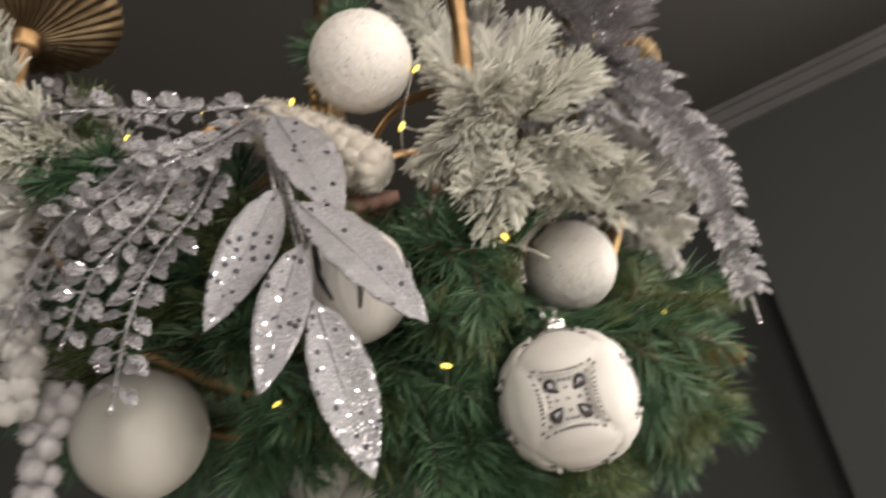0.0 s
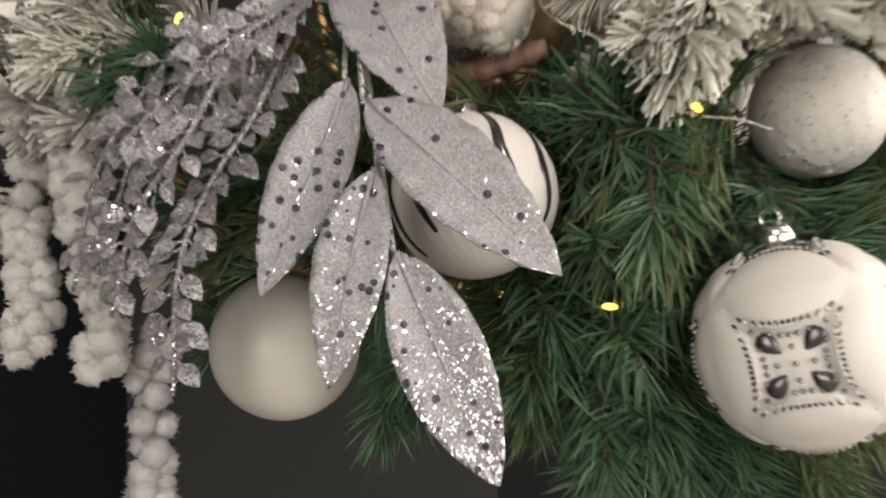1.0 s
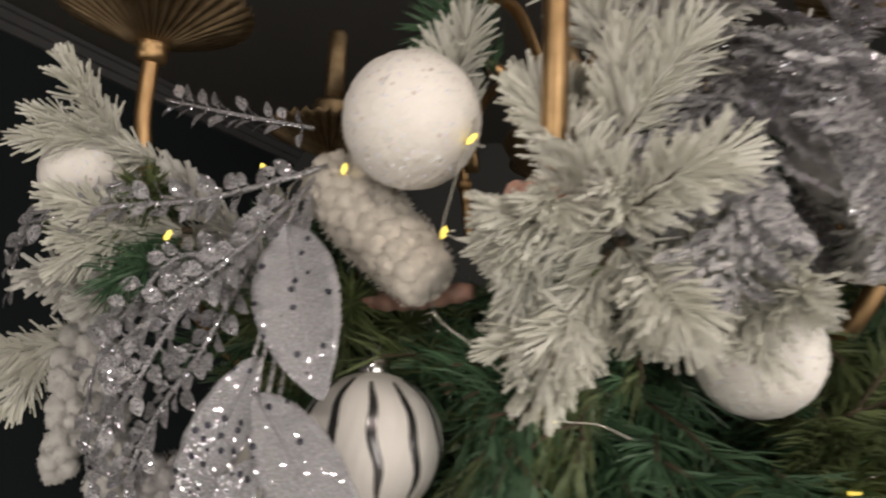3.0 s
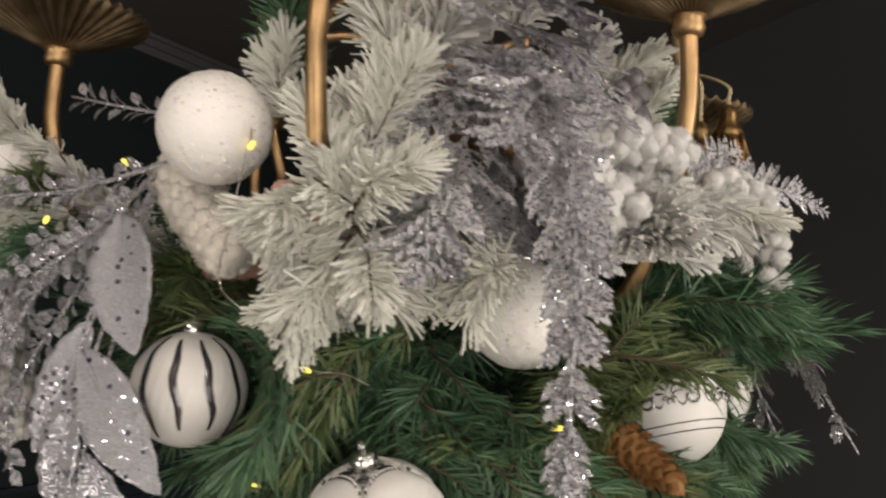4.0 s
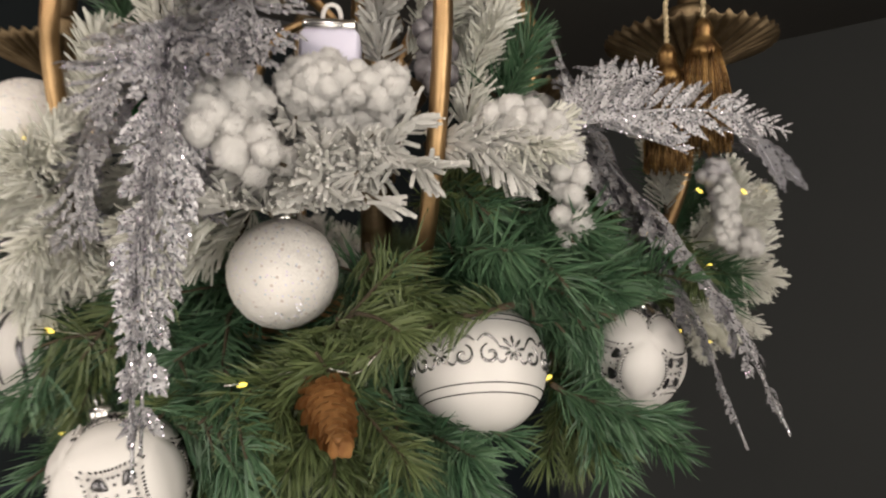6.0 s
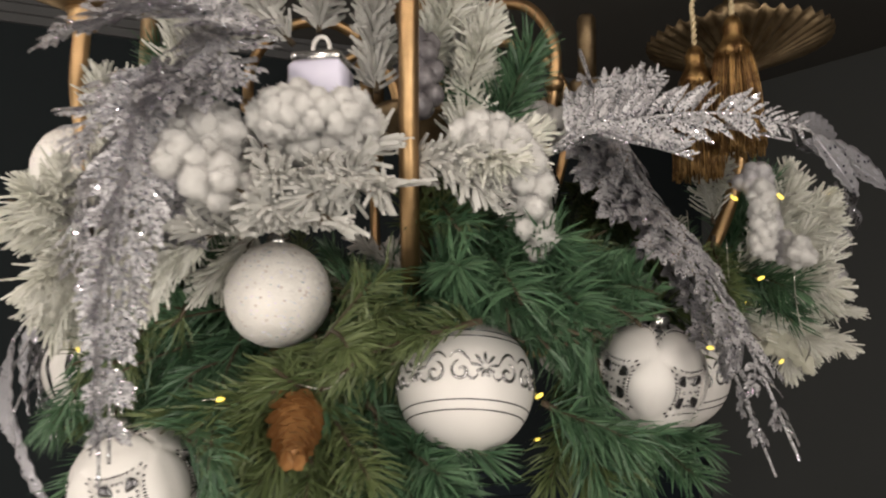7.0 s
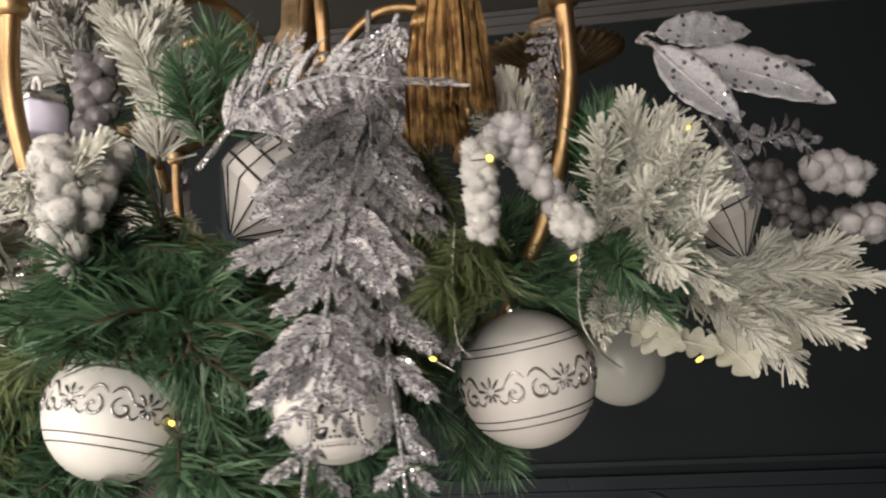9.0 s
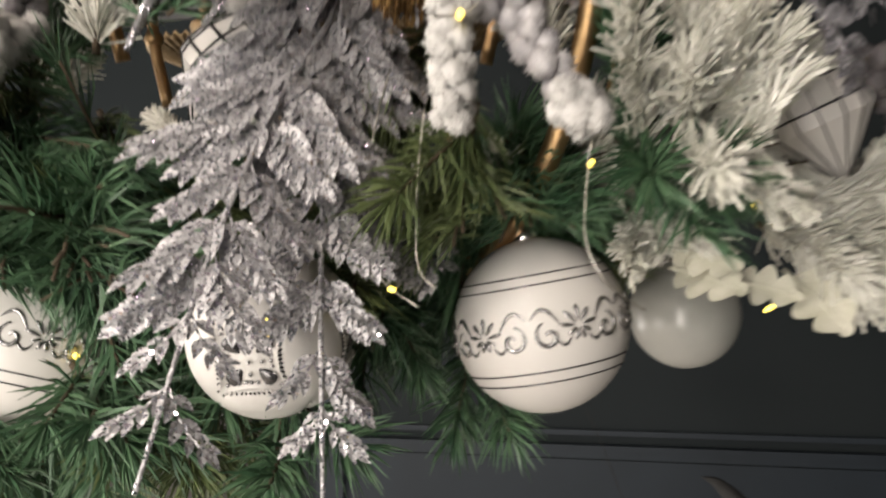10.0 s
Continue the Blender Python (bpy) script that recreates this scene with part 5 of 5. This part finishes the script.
pine((0.135, -0.156, 1.713), (0.142, -0.153, 1.808), "frost", 0.0, 2, 0.036)
pine((0.165, -0.123, 1.719), (0.157, -0.110, 1.805), "green", 0.0, 4, 0.036)
pine((0.168, -0.133, 1.721), (0.153, -0.146, 1.768), "green", 0.0, 3, 0.034)
pine((0.071, -0.174, 1.763), (0.068, -0.180, 1.816), "snow", 0.0, 2)
pine((-0.001, -0.173, 1.809), (-0.044, -0.207, 1.857), "snow", 0.0, 3)
pine((0.019, -0.169, 1.819), (0.021, -0.173, 1.858), "snow", 0.0, 3)
berries([(0.168, -0.088, 1.756), (0.189, -0.062, 1.759), (0.219, -0.026, 1.753)], 0.0105, 16, fat=1.2)
berries([(0.111, -0.193, 1.799), (0.117, -0.194, 1.739)], 0.009, 14, "dark", fat=1.2)
berries([(0.158, -0.189, 1.715), (0.184, -0.219, 1.699), (0.206, -0.236, 1.666)], 0.0085, 16)

# round the second scroll bauble
berries([(0.363, -0.051, 1.699), (0.365, -0.051, 1.668), (0.363, -0.050, 1.640)], 0.0068, 20)
berries([(0.352, -0.032, 1.698), (0.367, -0.016, 1.713), (0.372, -0.007, 1.685), (0.393, 0.011, 1.640)], 0.007, 34, "grey")
berries([(0.393, -0.010, 1.654), (0.402, 0.003, 1.639)], 0.0075, 9)
pine((0.332, 0.040, 1.678), (0.329, 0.029, 1.752), "frost", 0.0, 3)
pine((0.351, 0.084, 1.630), (0.415, 0.089, 1.718), "frost", 0.0, 4, 0.034)
pine((0.367, 0.103, 1.638), (0.441, 0.093, 1.680), "frost", 0.0, 4, 0.034)
pine((0.362, 0.097, 1.630), (0.437, 0.094, 1.631), "frost", 0.0, 4, 0.034)
pine((0.345, 0.092, 1.631), (0.366, 0.091, 1.733), "green", 0.0, 4, 0.036)
pine((0.334, 0.093, 1.649), (0.405, 0.089, 1.608), "green", 0.0, 4, 0.036)
pine((0.336, 0.100, 1.607), (0.375, 0.088, 1.571), "frost", 0.0, 3, 0.03)
pine((0.372, 0.174, 1.610), (0.444, 0.293, 1.607), "frost", 0.004, 4, 0.034)
pine((0.372, 0.174, 1.606), (0.440, 0.260, 1.569), "frost", 0.004, 4, 0.034)
pine((0.371, 0.175, 1.597), (0.426, 0.196, 1.571), "frost", 0.0, 3, 0.034)
pine((0.373, 0.174, 1.631), (0.432, 0.306, 1.640), "frost", 0.0, 3, 0.034)
berries([(0.431, 0.198, 1.689), (0.436, 0.229, 1.678), (0.435, 0.246, 1.650)], 0.0075, 22, "dark", fat=1.6)
berries([(0.420, 0.225, 1.668), (0.436, 0.279, 1.652), (0.448, 0.309, 1.652)], 0.0075, 18, "dark", fat=1.6)
berries([(0.455, 0.227, 1.688), (0.472, 0.242, 1.687), (0.488, 0.259, 1.677)], 0.009, 12, "grey", fat=1.2)
berries([(0.461, 0.278, 1.645), (0.475, 0.295, 1.648), (0.491, 0.315, 1.639)], 0.0095, 10, "grey", fat=1.2)
leaf_spray((0.408, 0.074, 1.777), [
    ((0.423, 0.094, 1.766), (0.513, 0.143, 1.718), (0.6, -0.8, 0.3), 0.038),
    ((0.423, 0.126, 1.764), (0.486, 0.186, 1.760), (0.6, -0.6, 0.6), 0.016),
    ((0.417, 0.085, 1.781), (0.462, 0.139, 1.783), (0.6, -0.8, 0.3), 0.032),
    ((0.427, 0.066, 1.766), (0.470, 0.093, 1.708), (0.6, -0.8, 0.2), 0.034),
], "silver glitter leaf spray with pointed blades, standing outward")
drop_spray([(0.451, 0.100, 1.723), (0.467, 0.122, 1.700), (0.478, 0.151, 1.706), (0.484, 0.175, 1.693)], 13, 0.011)
drop_spray([(0.444, 0.092, 1.719), (0.459, 0.115, 1.680), (0.462, 0.121, 1.655)], 13, 0.011)
lobed_leaf((0.370, 0.096, 1.582), (0.406, 0.109, 1.570), (0.7, -0.6, 0.2), 0.028)
lobed_leaf((0.365, 0.107, 1.570), (0.406, 0.111, 1.557), (0.7, -0.6, 0.3), 0.034)
lobed_leaf((0.385, 0.132, 1.563), (0.419, 0.143, 1.552), (0.6, -0.7, 0.4), 0.026)
lobed_leaf((0.405, 0.156, 1.564), (0.434, 0.163, 1.532), (0.7, -0.6, 0.2), 0.036)
lobed_leaf((0.420, 0.206, 1.571), (0.440, 0.231, 1.549), (0.7, -0.6, 0.2), 0.030)
lobed_leaf((0.383, 0.115, 1.562), (0.384, 0.097, 1.586), (0.7, -0.6, 0.2), 0.030)

pine((-0.067, -0.186, 1.652), (-0.132, -0.210, 1.596), "frost", 0.0, 2, 0.034)
pine((-0.017, -0.197, 1.654), (-0.030, -0.223, 1.604), "frost", 0.0, 3, 0.034)
pine((-0.110, -0.231, 1.696), (-0.177, -0.231, 1.641), "frost", 0.0, 3, 0.034)
pine((-0.070, -0.216, 1.648), (-0.077, -0.250, 1.613), "frost", 0.0, 3, 0.034)
twig((-0.108, -0.163, 1.672), (-0.096, -0.162, 1.641), 0.008, "peeling copper-brown bark strip")

# green boughs at the front
pine((-0.114, -0.127, 1.654), (-0.122, -0.187, 1.500), "green", 0.02, 6, 0.038)
pine((-0.084, -0.106, 1.599), (-0.108, -0.124, 1.469), "green", 0.01, 5, 0.036)
pine((-0.084, -0.118, 1.557), (-0.101, -0.153, 1.466), "olive", 0.01, 4, 0.034)
pine((-0.038, -0.161, 1.587), (-0.046, -0.206, 1.510), "green", 0.01, 5, 0.036)
pine((-0.085, -0.136, 1.515), (-0.100, -0.163, 1.406), "green", 0.01, 5, 0.036)
pine((-0.056, -0.173, 1.476), (-0.046, -0.203, 1.394), "olive", 0.01, 5, 0.036)
pine((-0.061, -0.139, 1.470), (-0.057, -0.160, 1.375), "green", 0.01, 5, 0.036)
pine((-0.127, -0.085, 1.542), (-0.158, -0.091, 1.484), "olive", 0.0, 3)
pine((-0.215, -0.020, 1.562), (-0.256, -0.047, 1.507), "green", 0.0, 3)
pine((-0.181, -0.018, 1.578), (-0.203, -0.016, 1.488), "green", 0.0, 4)
pine((-0.145, -0.015, 1.560), (-0.142, -0.000, 1.460), "green", 0.0, 4)
pine((-0.139, -0.164, 1.560), (-0.135, -0.131, 1.441), "green", 0.0, 5)
pine((-0.107, -0.162, 1.508), (-0.092, -0.122, 1.407), "green", 0.0, 5)
pine((-0.183, -0.055, 1.648), (-0.209, -0.094, 1.612), "olive", 0.0, 3)
pine((-0.113, -0.190, 1.602), (-0.177, -0.220, 1.505), "green", 0.01, 5, 0.038)
pine((-0.092, -0.196, 1.596), (-0.140, -0.235, 1.513), "olive", 0.01, 5, 0.036)
pine((-0.072, -0.204, 1.597), (-0.083, -0.255, 1.496), "olive", 0.01, 5, 0.036)
pine((-0.052, -0.211, 1.598), (-0.034, -0.274, 1.508), "green", 0.01, 5, 0.036)
pine((-0.063, -0.204, 1.562), (-0.055, -0.240, 1.460), "green", 0.01, 5, 0.036)
pine((0.038, -0.220, 1.557), (0.113, -0.294, 1.594), "olive", 0.006, 5, 0.034)
pine((0.045, -0.241, 1.531), (0.094, -0.294, 1.550), "olive", 0.0, 3, 0.03, 0.7)
pine((0.106, -0.165, 1.613), (0.238, -0.232, 1.577), "green", 0.015, 6, 0.036)
pine((0.159, -0.164, 1.624), (0.317, -0.216, 1.547), "green", 0.015, 6, 0.036)
pine((0.214, -0.161, 1.600), (0.280, -0.196, 1.484), "green", 0.01, 5, 0.036)
pine((0.024, -0.225, 1.544), (0.027, -0.264, 1.493), "olive", 0.0, 4, 0.032)
pine((0.067, -0.202, 1.626), (0.096, -0.250, 1.555), "olive", 0.0, 4)
pine((0.053, -0.220, 1.572), (0.022, -0.282, 1.511), "olive", 0.0, 5)
pine((0.052, -0.218, 1.555), (0.059, -0.269, 1.466), "olive", 0.0, 5)
pine((0.077, -0.210, 1.528), (0.149, -0.230, 1.464), "green", 0.0, 5)
pine((-0.017, -0.233, 1.565), (-0.019, -0.286, 1.472), "green", 0.0, 5)
pine((0.110, -0.230, 1.588), (0.069, -0.274, 1.533), "olive", 0.0, 4)
pine((0.142, -0.209, 1.649), (0.242, -0.220, 1.552), "green", 0.012, 6, 0.038)
pine((0.167, -0.202, 1.631), (0.283, -0.167, 1.514), "green", 0.012, 6, 0.036)
pine((0.204, -0.125, 1.548), (0.229, -0.132, 1.465), "olive", 0.0, 5)
pine((0.251, -0.094, 1.536), (0.290, -0.099, 1.465), "green", 0.0, 4)
pine((0.099, -0.178, 1.654), (0.143, -0.212, 1.675), "olive", 0.0, 3)
pine((0.328, -0.008, 1.662), (0.323, -0.022, 1.585), "olive", 0.0, 4)
pine((0.152, -0.080, 1.654), (0.225, -0.217, 1.560), "green", 0.01, 5, 0.036)
pine((0.173, -0.065, 1.633), (0.254, -0.123, 1.504), "green", 0.01, 6, 0.036)
pine((0.134, -0.044, 1.661), (0.209, -0.087, 1.601), "olive", 0.0, 4)
pine((0.116, -0.204, 1.681), (0.218, -0.198, 1.598), "green", 0.0, 5)
pine((0.111, -0.149, 1.682), (0.164, -0.142, 1.631), "olive", 0.0, 4)
pine((0.199, -0.183, 1.528), (0.259, -0.169, 1.492), "green", 0.0, 5)
pine((0.277, 0.055, 1.653), (0.272, -0.006, 1.578), "green", 0.0, 5, 0.038)
pine((0.283, 0.062, 1.653), (0.328, 0.029, 1.592), "green", 0.0, 5, 0.038)
pine((0.255, 0.062, 1.629), (0.259, 0.020, 1.487), "green", 0.0, 5)
pine((0.218, 0.038, 1.740), (0.234, 0.002, 1.663), "olive", 0.0, 5)
pine((0.238, 0.050, 1.550), (0.264, 0.059, 1.474), "green", 0.0, 4)

# full boughs in front
pine((-0.167, -0.156, 1.621), (-0.118, -0.214, 1.516), "green", 0.006, 0, 0.036, 2.6, lean=62, droop=0.4)
pine((0.155, -0.218, 1.622), (0.285, -0.227, 1.503), "green", 0.006, 0, 0.036, 2.6, lean=60, droop=0.4)
pine((-0.066, -0.214, 1.590), (-0.159, -0.252, 1.507), "green", 0.006, 0, 0.034, 2.4, lean=60, droop=0.4)
pine((0.137, -0.210, 1.614), (0.240, -0.264, 1.571), "green", 0.006, 0, 0.034, 2.4, lean=60, droop=0.4)
pine((0.170, -0.244, 1.584), (0.056, -0.259, 1.546), "olive", 0.004, 2, 0.030, 1.6, lean=58, droop=0.2)
pine((0.259, -0.142, 1.553), (0.313, -0.207, 1.492), "green", 0.006, 0, 0.036, 2.4, lean=60, droop=0.4)

# the body of the wreath, boughs that fill it all round
rng_fill = np.random.default_rng(77)
for k in range(54):
    w = radians(-205 + 360 * k / 54 + rng_fill.uniform(-3, 3))
    deg = math.degrees(w) % 360
    low = 1.55 if deg < 205 else (1.45 if deg < 300 else 1.50)
    front = 180 < deg < 360 or deg < 40
    r0, r1 = rng_fill.uniform(0.10, 0.17), rng_fill.uniform(0.25, 0.31)
    z0, z1 = rng_fill.uniform(1.55, 1.61), low + rng_fill.uniform(0.0, 0.13)
    turn = rng_fill.uniform(-0.25, 0.25)
    pine((0.04 + r0 * math.cos(w), 0.04 + r0 * math.sin(w), z0), (0.02 + r1 * math.cos(w + turn), 0.02 + r1 * math.sin(w + turn), z1), "olive" if k % 3 == 0 else "green", 0.012, 4, 0.036, 0.8 if front else 0.55)
for k in range(14):
    w = radians(20 + 170 * k / 14)
    r1 = rng_fill.uniform(0.28, 0.36)
    pine((0.04 + 0.16 * math.cos(w), 0.04 + 0.16 * math.sin(w), 1.62), (r1 * math.cos(w), r1 * math.sin(w), 1.66 + rng_fill.uniform(-0.04, 0.05)), ("frost", "snow", "green")[k % 3], 0.0, 3, 0.036, 0.6)

# fairy lights
SPOTS = [(-0.306, -0.05, 1.66), (-0.146, -0.232, 1.563), (-0.189, -0.193, 1.654), (-0.037, -0.195, 1.525), (0.197, -0.181, 1.532), (0.179, -0.073, 1.488), (0.371, 0.032, 1.626), (0.371, 0.176, 1.608), (0.376, 0.315, 1.562), (-0.359, 0.081, 1.65), (-0.221, -0.123, 1.699), (-0.255, -0.066, 1.707), (0.344, -0.039, 1.69), (0.4, 0.141, 1.547), (0.378, -0.055, 1.687), (0.319, -0.058, 1.564), (0.441, 0.074, 1.708), (0.384, 0.157, 1.607), (-0.183, -0.209, 1.701), (0.003, -0.279, 1.533), (-0.154, -0.104, 1.51), (-0.178, -0.05, 1.499), (-0.162, -0.18, 1.486)]
for spot in SPOTS:
    led(spot)


light_wire([(-0.186, -0.207, 1.696), (-0.191, -0.194, 1.652), (-0.196, -0.198, 1.615), (-0.182, -0.213, 1.597), (-0.165, -0.220, 1.582), (-0.138, -0.225, 1.565)])
light_wire([(0.397, 0.007, 1.637), (0.395, 0.005, 1.618), (0.397, 0.000, 1.586), (0.405, 0.005, 1.565), (0.405, 0.030, 1.551)])
light_wire([(0.305, -0.047, 1.680), (0.307, -0.060, 1.640), (0.313, -0.066, 1.602), (0.318, -0.058, 1.565)])
light_wire([(-0.151, -0.223, 1.565), (-0.138, -0.229, 1.562), (-0.122, -0.236, 1.561), (-0.109, -0.244, 1.555)])
light_wire([(0.024, -0.272, 1.539), (0.049, -0.274, 1.544), (0.071, -0.265, 1.540), (0.083, -0.262, 1.551)])
light_wire([(0.336, -0.047, 1.653), (0.337, -0.053, 1.615), (0.343, -0.058, 1.577), (0.353, -0.055, 1.564)])

# a black curved leaf that hangs under the wreath
horn = thing("black_leaf", (0.309, 0.196, 1.426), "black glossy curved leaf tip under the wreath", "leaf")
bag = Bag()
tube(bag, curve([(0.309, 0.196, 1.426), (0.316, 0.206, 1.420), (0.324, 0.218, 1.401), (0.308, 0.231, 1.365), (0.239, 0.221, 1.348), (0.20, 0.16, 1.50), (0.06, 0.06, 1.57)], 40), np.r_[np.linspace(0.0005, 0.008, 14), np.linspace(0.006, 0.0004, 4), np.full(22, 0.0004)], 10)
part("blade", bag.mesh(M_BLACK), horn)
